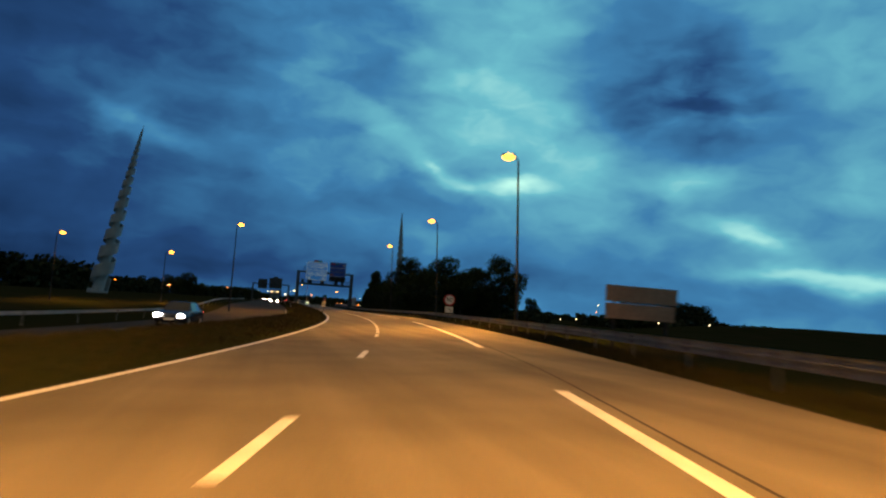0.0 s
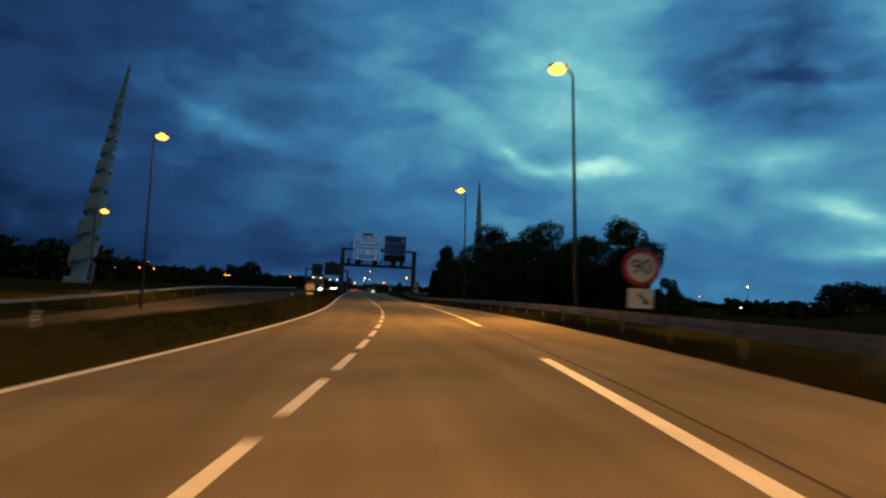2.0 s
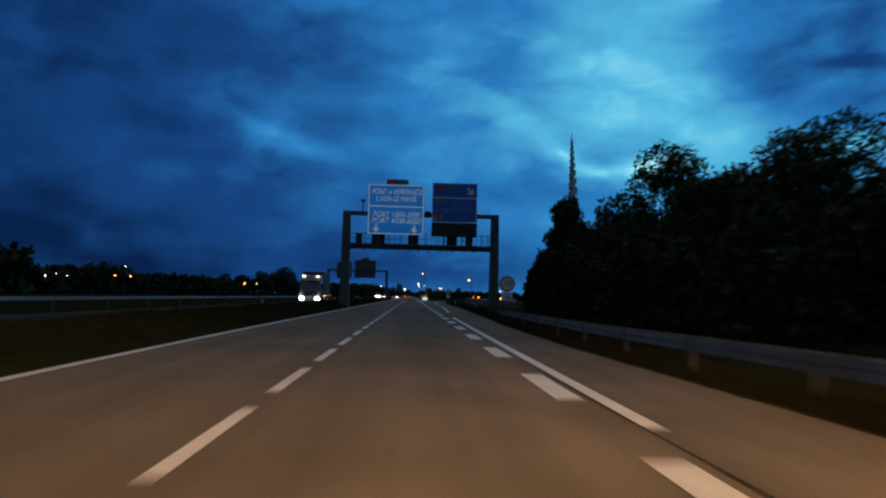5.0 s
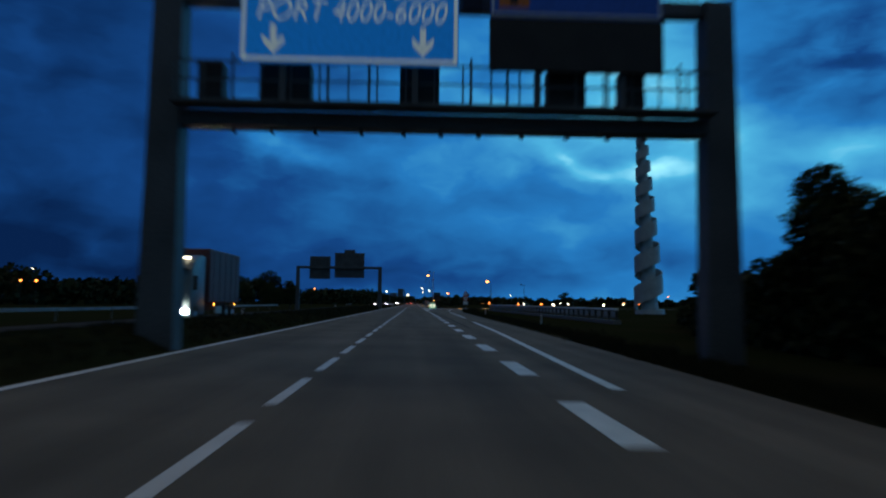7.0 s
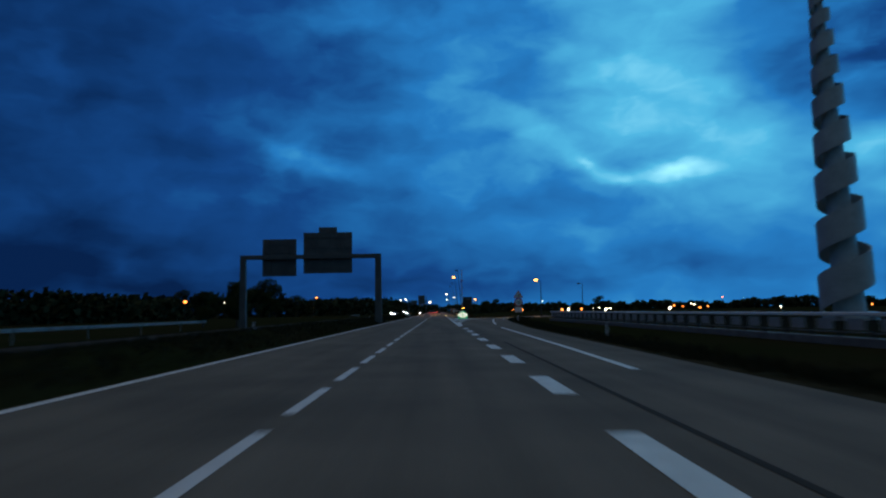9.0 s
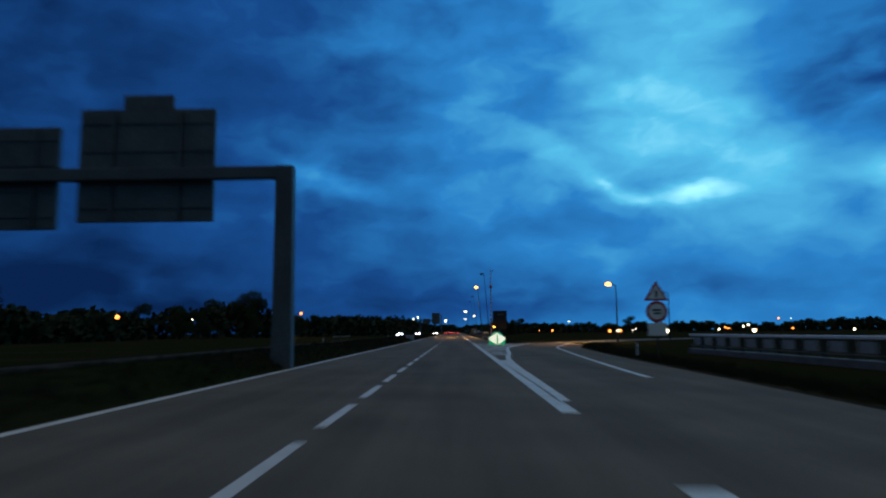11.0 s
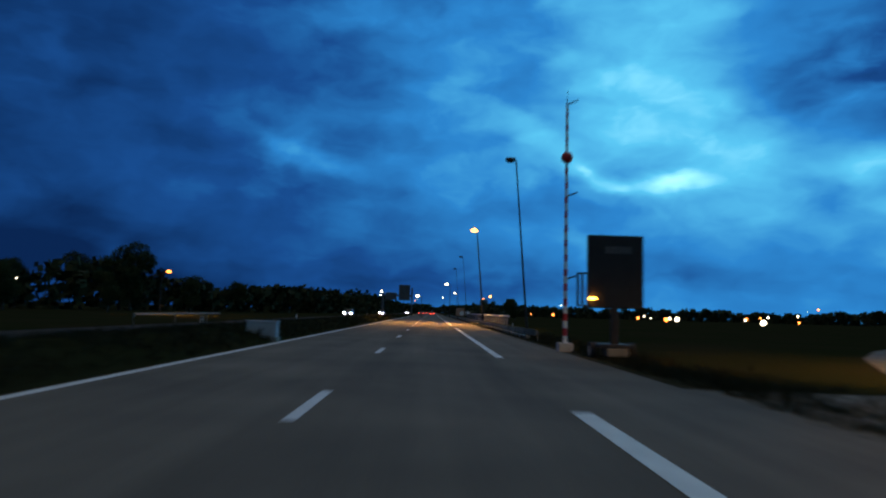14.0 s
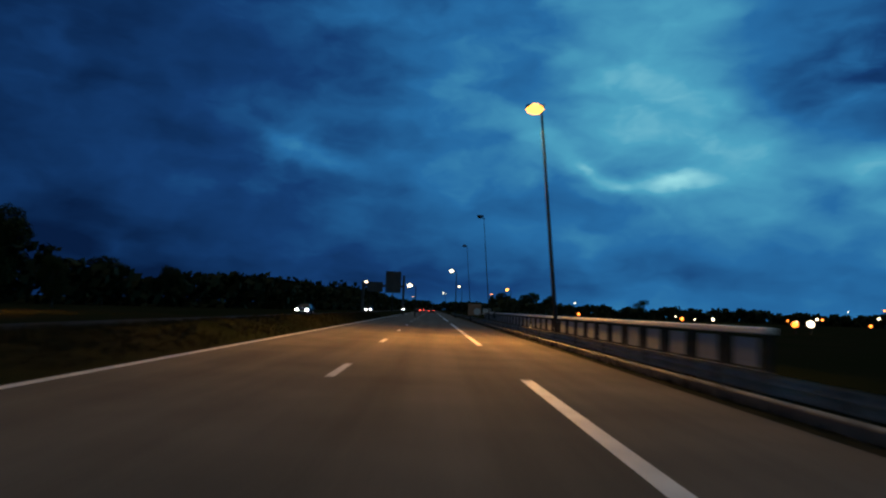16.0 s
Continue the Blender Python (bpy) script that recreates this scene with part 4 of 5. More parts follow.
for sgn in (-1, 1):
    bm = bmesh.new()
    cols = []
    for k in range(13):
        u = k / 12
        a = sgn * radians(5 + 79 * u)
        col = []
        for q in range(9):
            z = 0.70 + (q / 4 - 1) * 0.62 * (1 - u)
            rr = beacon_radius(z) + 0.03
            col.append(bm.verts.new((rr * math.sin(a), -rr * 0.85 * math.cos(a), z)))
        cols.append(col)
    for a, b in zip(cols, cols[1:]):
        for q in range(8):
            f = (a[q], b[q], b[q + 1], a[q + 1])
            bm.faces.new(f if sgn > 0 else f[::-1])
    bmesh.ops.remove_doubles(bm, verts=bm.verts, dist=0.0005)
    part("arrowhead", bm, BEAM_GLOW_WHITE, beacon, "white reflective arrowhead")
part("top_knob", tube((0, 0, 1.34), (0, 0, 1.46), 0.28, 0.2, 20), SIGN_GREEN, beacon)

# panel trailer on the verge behind the gore, with its amber lamp, seen from behind
trailer = thing("panel_trailer", pose(6.1, 221.5, -0.15), "tall black panel on a small trailer with a lit amber lamp", "sign trailer")
part("panel", box((-0.95, 0, 1.75), (0.95, 0.14, 4.25), 0.03), BLACK, trailer, "tall black panel")
part("rating_plate", box((-0.35, -0.02, 3.62), (0.55, 0.0, 3.86), 0.005), SIGN_BACK, trailer, "dull grey plate")
for x in (-0.93, 0.93):
    part("edge_strip", box((x - 0.02, -0.02, 1.78), (x + 0.02, 0.0, 4.22), 0.004), BLACK, trailer)
part("mast", box((-0.12, 0.0, 0.5), (0.12, 0.2, 1.8), 0.02), BLACK, trailer)
for a, b in (((-1.30, 1.80), (-1.25, 2.95)), ((-1.30, 2.90), (-0.97, 2.95)), ((-1.30, 1.80), (-0.97, 1.85)), ((-1.14, 1.85), (-1.10, 2.90))):
    part("side_frame", box((a[0], -0.05, a[1]), (b[0], 0.12, b[1]), 0.01), BLACK, trailer)
part("chassis", box((-0.6, -0.3, 0.42), (0.6, 1.3, 0.55), 0.02), BLACK, trailer)
part("ballast", box((-0.35, -0.35, 0.15), (0.35, 0.6, 0.42), 0.03), CONCRETE, trailer)
part("amber_lamp", box((-0.93, -0.12, 2.03), (-0.66, -0.02, 2.12), 0.02), AMBER, trailer, "lit amber lamp")
for x in (-0.68, 0.68):
    wheel = part("wheel", tube((x - 0.09, 0.45, 0.30), (x + 0.09, 0.45, 0.30), 0.30, 0.30, 20), TYRE, trailer)
    part("rim", tube((x - 0.10, 0.45, 0.30), (x + 0.10, 0.45, 0.30), 0.17, 0.17, 14), RIM, wheel)

# red and white lattice mast
mast = thing("warning_mast", pose(5.12, 225.2, -0.15), "slender mast banded red and white with short side arms", "mast")
for k in range(33):
    z = 0.4 + 0.29 * k
    part("band", tube((0, 0, z), (0, 0, z + 0.29), 0.085 - 0.001 * k, 0.085 - 0.001 * (k + 1), 10), SIGN_RED if k % 2 else SIGN_WHITE, mast)
part("whip", tube((0, 0, 9.9), (0, 0, 10.5), 0.02, 0.008, 6), POLE, mast)
part("base_block", box((-0.28, -0.28, -0.05), (0.28, 0.28, 0.42), 0.04), WHITE_BOX, mast, "pale concrete block at the foot")
for z, sgn in ((2.9, 1), (6.2, 1), (9.95, 1)):
    part("side_arm", tube((0, 0, z), (0.42 * sgn, -0.1, z + 0.14), 0.035, 0.03, 8), BLACK, mast)
bm = bmesh.new()
bmesh.ops.create_icosphere(bm, subdivisions=2, radius=0.24)
bm.transform(Matrix.Translation((0, -0.05, 7.75)))
part("ball", bm, SIGN_RED, mast, "red day-mark ball", True)

# pale cabinet on the central reserve and work-zone panels far ahead
cab = thing("utility_cabinet", pose(-6.35, 224.0, 0.22), "low pale cabinet on the grass of the central reserve", "utility box")
part("body", box((-0.55, -0.25, -0.2), (0.55, 0.25, 0.56), 0.03), WHITE_BOX, cab)
part("lid", box((-0.58, -0.28, 0.56), (0.58, 0.28, 0.62), 0.02), WHITE_BOX, cab)
part("plinth", box((-0.60, -0.30, -0.25), (0.60, 0.30, 0.02), 0.01), CONCRETE, cab)
for x in (-0.26, 0.26):
    door = part("door", box((x - 0.24, -0.265, 0.06), (x + 0.24, -0.25, 0.52), 0.006), WHITE_BOX, cab)
    part("handle", box((x * 0.3 - 0.01, -0.285, 0.26), (x * 0.3 + 0.01, -0.265, 0.36)), BLACK, door)
work = thing("work_zone_sign", pose(6.9, 330, -0.15), "long white work-zone panel beside a square sign with a round field", "road sign")
for x in (-2.0, 1.6):
    part("post", box((x - 0.05, 0.0, -0.1), (x + 0.05, 0.1, 2.2)), POLE, work)
part("long_panel", box((-0.5, -0.02, 1.0), (2.1, 0.02, 1.75), 0.01), SIGN_WHITE, work)
part("square_panel", box((-2.3, -0.02, 0.9), (-0.7, 0.02, 2.3), 0.01), SIGN_YELLOW, work)
part("round_field", add_disc(bmesh.new(), 0.42, -0.03, -0.015, -1.2, 1.35), SIGN_WHITE, work)

# roadside delineators with pale heads and a bright reflector
for s, o, z in ((-70, -9.6, 0.10), (-20, -9.6, 0.10), (30, -9.6, 0.10), (72, -9.6, 0.10), (117, -9.6, 0.10), (178, -9.6, 0.10), (227, -9.6, 0.10), (247, -9.6, 0.10), (300, -9.6, 0.10),
                (83, 9.3, -0.16), (114, 8.4, -0.16), (165, 9.9, -0.16), (250, 6.0, -0.16), (288, 6.2, -0.16), (318, 6.2, -0.16)):
    d = thing("delineator", at_lane(s, o, z), "short white plastic delineator post with a reflector", "delineator", "delineators along the road")
    part("post", box((-0.06, -0.04, 0.0), (0.06, 0.04, 0.80), 0.02), WHITE_BOX, d)
    part("band", box((-0.063, -0.043, 0.50), (0.063, 0.043, 0.74), 0.004), BLACK, d, "black slanted band")
    part("reflector", box((-0.035, -0.05, 0.53), (0.035, -0.04, 0.71), 0.003), SIGN_WHITE, d, "white reflector")

# ---- the two spiral towers ----


def spiral_tower(m, height, label, turns_from=0.0, sense=1.0):
    """A tapered tube cut into one helical ribbon that winds round a thin core."""
    holder = thing("spiral_tower", m, label, "tower", "twin spiral towers")
    core = bmesh.new()
    add_tube(core, (0, 0, -0.2), (0, 0, height), 1.40, 0.12, 20)
    part("core", core, TOWER, holder)
    part("plinth", tube((0, 0, -0.3), (0, 0, 0.7), 2.35, 2.3, 40), TOWER, holder, "round base drum")
    bm = bmesh.new()
    a, z = turns_from, 0.4
    rows = []
    step = radians(9)
    while z < height - 0.6:
        r = 0.22 + 2.25 * (1 - z / height) ** 0.92
        pitch = 0.9 + 4.9 * (1 - z / height)
        wide = pitch * 0.58
        c, s = math.cos(a * sense), math.sin(a * sense)
        rows.append([bm.verts.new((rr * c, rr * s, zz)) for rr, zz in ((r, z), (r, z + wide), (r * 0.94, z + wide), (r * 0.94, z))])
        a += step
        z += pitch * step / (2 * math.pi)
    for p, q in zip(rows, rows[1:]):
        for k in range(4):
            bm.faces.new((p[k], q[k], q[(k + 1) % 4], p[(k + 1) % 4]))
    bm.faces.new(rows[0][::-1])
    bm.faces.new(rows[-1])
    bmesh.ops.recalc_face_normals(bm, faces=bm.faces)
    part("ribbon", bm, TOWER, holder, "pale painted steel helical ribbon")
    part("tip", tube((0, 0, height - 0.8), (0, 0, height + 1.2), 0.22, 0.03, 10), TOWER, holder)
    return holder


spiral_tower(pose(-53.4, 44.8, -0.15, 0, 8.5, 0), 41.2, "tall pale leaning spiral tower of tapering helical steel", 0.6)
spiral_tower(pose(38.6, 144.4, -0.15, 0, -2.0, 0), 40.0, "tall spiral tower of tapering helical steel", 2.2)

# ---- vehicles ----


def car(m, paint, label):
    """A saloon that looks along -y."""
    holder = thing("car", m, label, "car", "vehicles on the motorway")
    bm = bmesh.new()
    outline = [(-2.15, 0.35), (-2.2, 0.62), (-1.95, 0.82), (-0.95, 0.95), (1.75, 0.98), (2.15, 0.88), (2.2, 0.45), (2.1, 0.30), (-1.9, 0.28)]
    left = [bm.verts.new((-0.86, y, z)) for y, z in outline]
    right = [bm.verts.new((0.86, y, z)) for y, z in outline]
    n = len(outline)
    bm.faces.new(left)
    bm.faces.new(right[::-1])
    for k in range(n):
        bm.faces.new((left[k], right[k], right[(k + 1) % n], left[(k + 1) % n]))
    bmesh.ops.recalc_face_normals(bm, faces=bm.faces)
    bmesh.ops.bevel(bm, geom=bm.edges[:], offset=0.06, segments=2, affect="EDGES", profile=0.5)
    part("body", bm, paint, holder, "", True)
    bm = bmesh.new()
    low = [(-0.80, -0.95), (0.80, -0.95), (0.80, 1.75), (-0.80, 1.75)]
    high = [(-0.62, -0.15), (0.62, -0.15), (0.62, 1.15), (-0.62, 1.15)]
    a = [bm.verts.new((x, y, 0.93)) for x, y in low]
    b = [bm.verts.new((x, y, 1.44)) for x, y in high]
    bm.faces.new(b)
    for k in range(4):
        bm.faces.new((a[k], a[(k + 1) % 4], b[(k + 1) % 4], b[k]))
    bmesh.ops.bevel(bm, geom=[e for e in bm.edges if not e.is_boundary], offset=0.05, segments=2, affect="EDGES", profile=0.5)
    part("cabin", bm, GLASS, holder, "dark glazed cabin", True)
    part("roof", box((-0.60, -0.12, 1.425), (0.60, 1.12, 1.465), 0.015), paint, holder)
    for x in (-0.80, 0.80):
        for y in (-1.35, 1.35):
            wheel = part("wheel", tube((x - 0.1, y, 0.31), (x + 0.1, y, 0.31), 0.31, 0.31, 20), TYRE, holder)
            part("rim", tube((x - 0.11, y, 0.31), (x + 0.11, y, 0.31), 0.19, 0.19, 14), RIM, wheel)
        part("headlight", box((x * 0.82 - 0.17, -2.24, 0.60), (x * 0.82 + 0.17, -2.15, 0.76), 0.03), HEADLIGHT, holder, "bright white headlight")
        part("taillight", box((x * 0.86 - 0.15, 2.14, 0.68), (x * 0.86 + 0.15, 2.23, 0.84), 0.02), TAILLIGHT, holder, "red tail light")
    part("front_plate", box((-0.26, -2.25, 0.42), (0.26, -2.2, 0.53)), SIGN_WHITE, holder)
    return holder


def headlamps(holder, power, z=0.66, y=-2.3):
    data = bpy.data.lights.new("headlight_beam", "SPOT")
    data.energy, data.color, data.spot_size, data.spot_blend, data.shadow_soft_size = power, (0.95, 0.97, 1.0), radians(50), 0.8, 0.3
    ob = new("headlight_beam", data)
    ob.parent = holder
    ob.matrix_local = look((0, y, z), (0, y - 20, z - 1.2))


ONCOMING = "oncoming car with bright headlights on the other carriageway"
c = car(at_lane(-94.0, -13.6, 0.0), CAR_DARK, ONCOMING)
headlamps(c, 900)
c = car(pose(-16.8, 338, -0.05), CAR_DARK, ONCOMING)
headlamps(c, 500)
car(pose(-16.6, 430, -0.05), CAR_DARK, ONCOMING)
car(pose(-12.8, 560, -0.05), CAR_GREY, ONCOMING)
AHEAD = "car driving ahead with red tail lights"
car(pose(-3.6, 432, 0.04, 0, 0, 180), CAR_DARK, AHEAD)
car(pose(0.1, 455, 0.0, 0, 0, 180), CAR_GREY, AHEAD)
car(pose(-3.4, 520, 0.04, 0, 0, 180), CAR_GREY, AHEAD)

lorry = thing("lorry", pose(-11.9, 67.5, 0.05), "oncoming lorry with lit headlights and roof lamps", "lorry", "vehicles on the motorway")
bm = bmesh.new()
shell = [(-1.1, 0.55), (-1.14, 1.7), (-0.92, 2.75), (-0.62, 3.25), (0.6, 3.55), (1.1, 3.5), (1.1, 0.55)]
left = [bm.verts.new((-1.2, y, z)) for y, z in shell]
right = [bm.verts.new((1.2, y, z)) for y, z in shell]
bm.faces.new(left)
bm.faces.new(right[::-1])
for k in range(len(shell)):
    bm.faces.new((left[k], right[k], right[(k + 1) % len(shell)], left[(k + 1) % len(shell)]))
bmesh.ops.recalc_face_normals(bm, faces=bm.faces)
bmesh.ops.bevel(bm, geom=bm.edges[:], offset=0.07, segments=2, affect="EDGES", profile=0.5)
part("cab", bm, CAB_WHITE, lorry, "pale high-roofed cab", True)
part("windscreen", prism([(-1.02, 1.78), (1.02, 1.78), (0.96, 2.68), (-0.96, 2.68)], -0.02, 0.02), GLASS, lorry).matrix_local = Matrix.Translation((0, -1.05, 0)) @ pose(0, -0.42, 0, -12)
part("sun_visor", box((-1.05, -1.18, 2.70), (1.05, -0.88, 2.80), 0.03), BLACK, lorry, "dark sun visor")
part("grille", box((-0.8, -1.17, 0.95), (0.8, -1.10, 1.6), 0.02), BLACK, lorry)
for k in range(4):
    part("grille_bar", box((-0.78, -1.19, 1.02 + 0.15 * k), (0.78, -1.165, 1.07 + 0.15 * k), 0.006), CAB_WHITE, lorry)
part("bumper", box((-1.22, -1.2, 0.35), (1.22, -0.9, 0.85), 0.05), CAB_WHITE, lorry)
part("cargo_body", box((-1.27, 1.6, 1.15), (1.27, 7.6, 3.95), 0.05), TARP, lorry, "dark red curtain-sided body")
part("chassis", box((-0.5, 0.8, 0.7), (0.5, 7.4, 1.15), 0.02), BLACK, lorry)
part("side_guard", box((1.10, 3.2, 0.55), (1.16, 4.4, 0.95), 0.01), STEEL, lorry)
for k in range(5):
    part("curtain_strap", box((1.27, 2.2 + 1.15 * k, 1.2), (1.285, 2.26 + 1.15 * k, 3.85)), BLACK, lorry)
for y in (2.4, 6.6):
    part("side_marker", box((1.28, y - 0.07, 1.02), (1.31, y + 0.07, 1.10), 0.01), AMBER, lorry, "lit amber side marker")
for x in (-1.05, 1.05):
    for y in (-0.3, 5.2, 6.5):
        wheel = part("wheel", tube((x - 0.15, y, 0.5), (x + 0.15, y, 0.5), 0.5, 0.5, 22), TYRE, lorry)
        part("rim", tube((x - 0.16, y, 0.5), (x + 0.16, y, 0.5), 0.28, 0.28, 14), RIM, wheel)
    part("headlight", box((x * 0.86 - 0.2, -1.25, 0.62), (x * 0.86 + 0.2, -1.18, 0.82), 0.03), HEADLIGHT, lorry, "bright white headlight")
    part("roof_lamp", box((x * 0.8 - 0.16, -0.78, 3.26), (x * 0.8 + 0.16, -0.66, 3.38), 0.02), WHITE_LAMP, lorry, "lit roof marker lamp")
    mirror = part("mirror", box((x * 1.28 - 0.1, -1.0, 1.75), (x * 1.28 + 0.1, -0.86, 2.45), 0.04), BLACK, lorry, "tall black wing mirror")
    part("mirror_arm", tube((x * 1.12, -0.85, 2.4), (x * 1.28, -0.92, 2.4), 0.025, 0.025, 6), BLACK, mirror)
headlamps(lorry, 900, 0.75, -1.4)

# ---- trees, bushes and grass ----


def crown_mesh(name, lobes, count, leaf, mat, seed):
    """Many small leaf clusters spread through lobes (x, y, z, radius, height)."""
    rg = random.Random(seed)
    verts, faces = [], []
    total = sum(l[3] ** 2 * l[4] for l in lobes)
    for x, y, z, r, hgt in lobes:
        for k in range(int(count * r * r * hgt / total)):
            d = Vector((rg.gauss(0, 1), rg.gauss(0, 1), rg.gauss(0, 1))).normalized()
            q = rg.uniform(0.45, 1.0) ** 0.6 * (1.0 + 0.22 * math.sin(5 * d.x + seed) * math.sin(4 * d.z + 2 * d.y))
            c = Vector((x + d.x * r * q, y + d.y * r * q, z + d.z * hgt * q))
            a = Vector((rg.gauss(0, 1), rg.gauss(0, 1), rg.gauss(0, 1))).normalized()
            b = a.orthogonal().normalized()
            b.rotate(Matrix.Rotation(rg.uniform(0, 6.28), 3, a))
            e = a.cross(b)
            s = leaf * rg.uniform(0.55, 1.3)
            i = len(verts)
            verts += [c + b * s, c + e * s * 0.6, c - b * s * 0.9, c - e * s * 0.6]
            faces.append((i, i + 1, i + 2, i + 3))
    me = bpy.data.meshes.new(name)
    me.from_pydata(verts, [], faces)
    me.materials.append(mat)
    return me


def make_tree(m, height, spread, seed, label, leaf=0.19, count=13000, poplar=False):
    rg = random.Random(seed)
    holder = thing("tree", m, label, "tree", "roadside trees")
    bm = bmesh.new()
    z, p, r = -0.2, Vector((0, 0, -0.2)), height * 0.022 + 0.05
    spine = [p]
    for k in range(5):
        q = Vector((rg.uniform(-0.03, 0.03) * height, rg.uniform(-0.03, 0.03) * height, height * 0.17 * (k + 1)))
        add_tube(bm, p, q, r, r * 0.72, 9)
        p, r = q, r * 0.72
        spine.append(q)
    part("trunk", bm, BARK, holder, "", True)
    lobes = []
    for k in range(9):
        base = spine[2 + k % 3]
        a = k * 2.4 + rg.uniform(-0.4, 0.4)
        reach = spread * (0.25 if poplar else rg.uniform(0.35, 0.75))
        tip = base + Vector((math.cos(a) * reach, math.sin(a) * reach, height * rg.uniform(0.06, 0.20)))
        lb = tube(base, base.lerp(tip, 0.55) + Vector((0, 0, 0.15)), 0.07 + 0.004 * height, 0.05, 6)
        add_tube(lb, base.lerp(tip, 0.53) + Vector((0, 0, 0.15)), tip, 0.05, 0.02, 6)
        part("limb", lb, BARK, holder)
        lobes.append((tip.x, tip.y, tip.z, spread * rg.uniform(0.30, 0.48), height * rg.uniform(0.10, 0.17)))
    lobes.append((spine[-1].x, spine[-1].y, height * 0.84, spread * 0.42, height * 0.14))
    lobes.append((0, 0, height * 0.36, spread * 0.62, height * 0.20))
    crown = new("crown", crown_mesh("crown", lobes, count, leaf, LEAF, seed))
    crown.parent = holder
    return holder


TREE = "dark leafy roadside tree with an uneven crown"
models = [make_tree(pose(27.2, 33.0, -0.16), 14.6, 5.6, 11, TREE), make_tree(pose(36.5, 30.0, -0.16), 13.2, 5.2, 12, TREE),
          make_tree(pose(20.5, 34.5, -0.16), 10.2, 3.4, 13, TREE, 0.15, 11000), make_tree(pose(15.2, 37.0, -0.16), 8.6, 2.7, 14, TREE, 0.14, 10000)]
make_tree(pose(13.6, 45.8, -0.16), 10.6, 2.5, 19, "slim dark leafy tree with a pointed crown", 0.15, 12000, True)
rg = random.Random(77)
inner_trees = [(22.5, 44.0, 0, 0.98), (41.5, 24.0, 0, 1.06), (32.0, 40.0, 1, 0.95), (24.0, 24.0, 1, 0.82), (31.0, 22.0, 0, 0.78), (25.5, 54.0, 0, 0.75), (46.5, 33.0, 1, 0.92),
               (29.0, 48.0, 1, 0.9), (38.0, 40.0, 0, 0.8), (52.0, 28.0, 2, 0.6), (57.0, 44.0, 3, 0.55), (61.0, 48.0, 3, 0.5), (36.0, 52.0, 0, 0.7), (43.0, 46.0, 1, 0.75)]
edge_trees = [(18.0, 28.0, 2, 0.95), (18.5, 50.5, 2, 0.8), (21.0, 57.0, 2, 0.62), (14.6, 31.0, 3, 0.82), (13.2, 24.5, 3, 0.68), (17.2, 20.5, 2, 0.74), (22.5, 16.5, 2, 0.72),
              (14.4, 12.5, 3, 0.62), (17.5, 60.0, 3, 0.55), (13.6, 55.0, 3, 0.74), (14.0, 40.4, 3, 0.95)]
for x, y, k, size in inner_trees + edge_trees:
    copy_thing(models[k], pose(x, y, -0.16, 0, 0, rg.uniform(0, 360)) @ Matrix.Scale(size, 4))
for x, y, k, size in ((-70.2, 354, 0, 1.02), (-66, 350, 2, 1.25), (-78, 352, 0, 0.85), (-60, 372, 1, 0.7), (-86, 340, 1, 0.8), (-94, 330, 0, 0.7), (-52, 386, 2, 0.8),
                      (-46, 330, 2, 0.62), (-56, 318, 2, 0.7), (-66, 305, 2, 0.75), (-76, 318, 1, 0.62), (35, 511, 2, 0.82), (29, 520, 2, 0.7), (160, 769, 0, 0.95), (18.5, 352, 3, 0.5), (14.0, 380, 3, 0.62), (22.0, 396, 3, 0.7),
                      (-22.5, 158, 3, 0.62), (-27, 160, 3, 0.5), (66.0, 5.0, 2, 0.55)):
    copy_thing(models[k], pose(x, y, -0.16, 0, 0, rg.uniform(0, 360)) @ Matrix.Scale(size, 4))


def woods(name, path, height, depth, count, leaf, seed, label):
    """A far belt of trees as one mass of leaf clumps with an uneven top."""
    rg = random.Random(seed)
    verts, faces = [], []
    legs = [(Vector(a), Vector(b)) for a, b in zip(path, path[1:])]
    whole = sum((b - a).length for a, b in legs)
    for a, b in legs:
        n = (b - a).length
        way = (b - a).normalized()
        side = Vector((-way.y, way.x, 0))
        for k in range(int(count * n / whole)):
            u = rg.uniform(0, n)
            here = a + way * u
            top = height * (0.55 + 0.30 * noise.noise(here * 0.035) + 0.28 * noise.noise(here * 0.13) + 0.12 * noise.noise(here * 0.5))
            c = here + side * rg.uniform(-depth, depth) + Vector((0, 0, max(0.2, top) * rg.uniform(0.0, 1.0) ** 0.7 - 0.2))
            d = Vector((rg.gauss(0, 1), rg.gauss(0, 1), rg.gauss(0, 1))).normalized()
            e = d.orthogonal().normalized()
            f = d.cross(e)
            s = leaf * rg.uniform(0.5, 1.3)
            i = len(verts)
            verts += [c + e * s, c + f * s * 0.7, c - e * s, c - f * s * 0.7]
            faces.append((i, i + 1, i + 2, i + 3))
    me = bpy.data.meshes.new(name)
    me.from_pydata(verts, [], faces)
    me.materials.append(FAR_LEAF)
    return tagged(new(name, me), label, "trees", kind="stuff")


woods("woods", [(-230, -70, 0), (-130, 0, 0), (-98, 55, 0)], 19.0, 6, 9000, 1.0, 21, "tall dark belt of trees beyond the oncoming carriageway")
woods("woods", [(-104, 50, 0), (-84, 88, 0), (-76, 120, 0)], 14.0, 5, 5000, 0.9, 22, "dark belt of trees behind the spiral tower")
woods("woods", [(-84, 100, 0), (-92, 170, 0), (-80, 250, 0), (-84, 300, 0)], 10.8, 6, 11000, 0.95, 1, "low dark belt of trees beyond the oncoming carriageway")
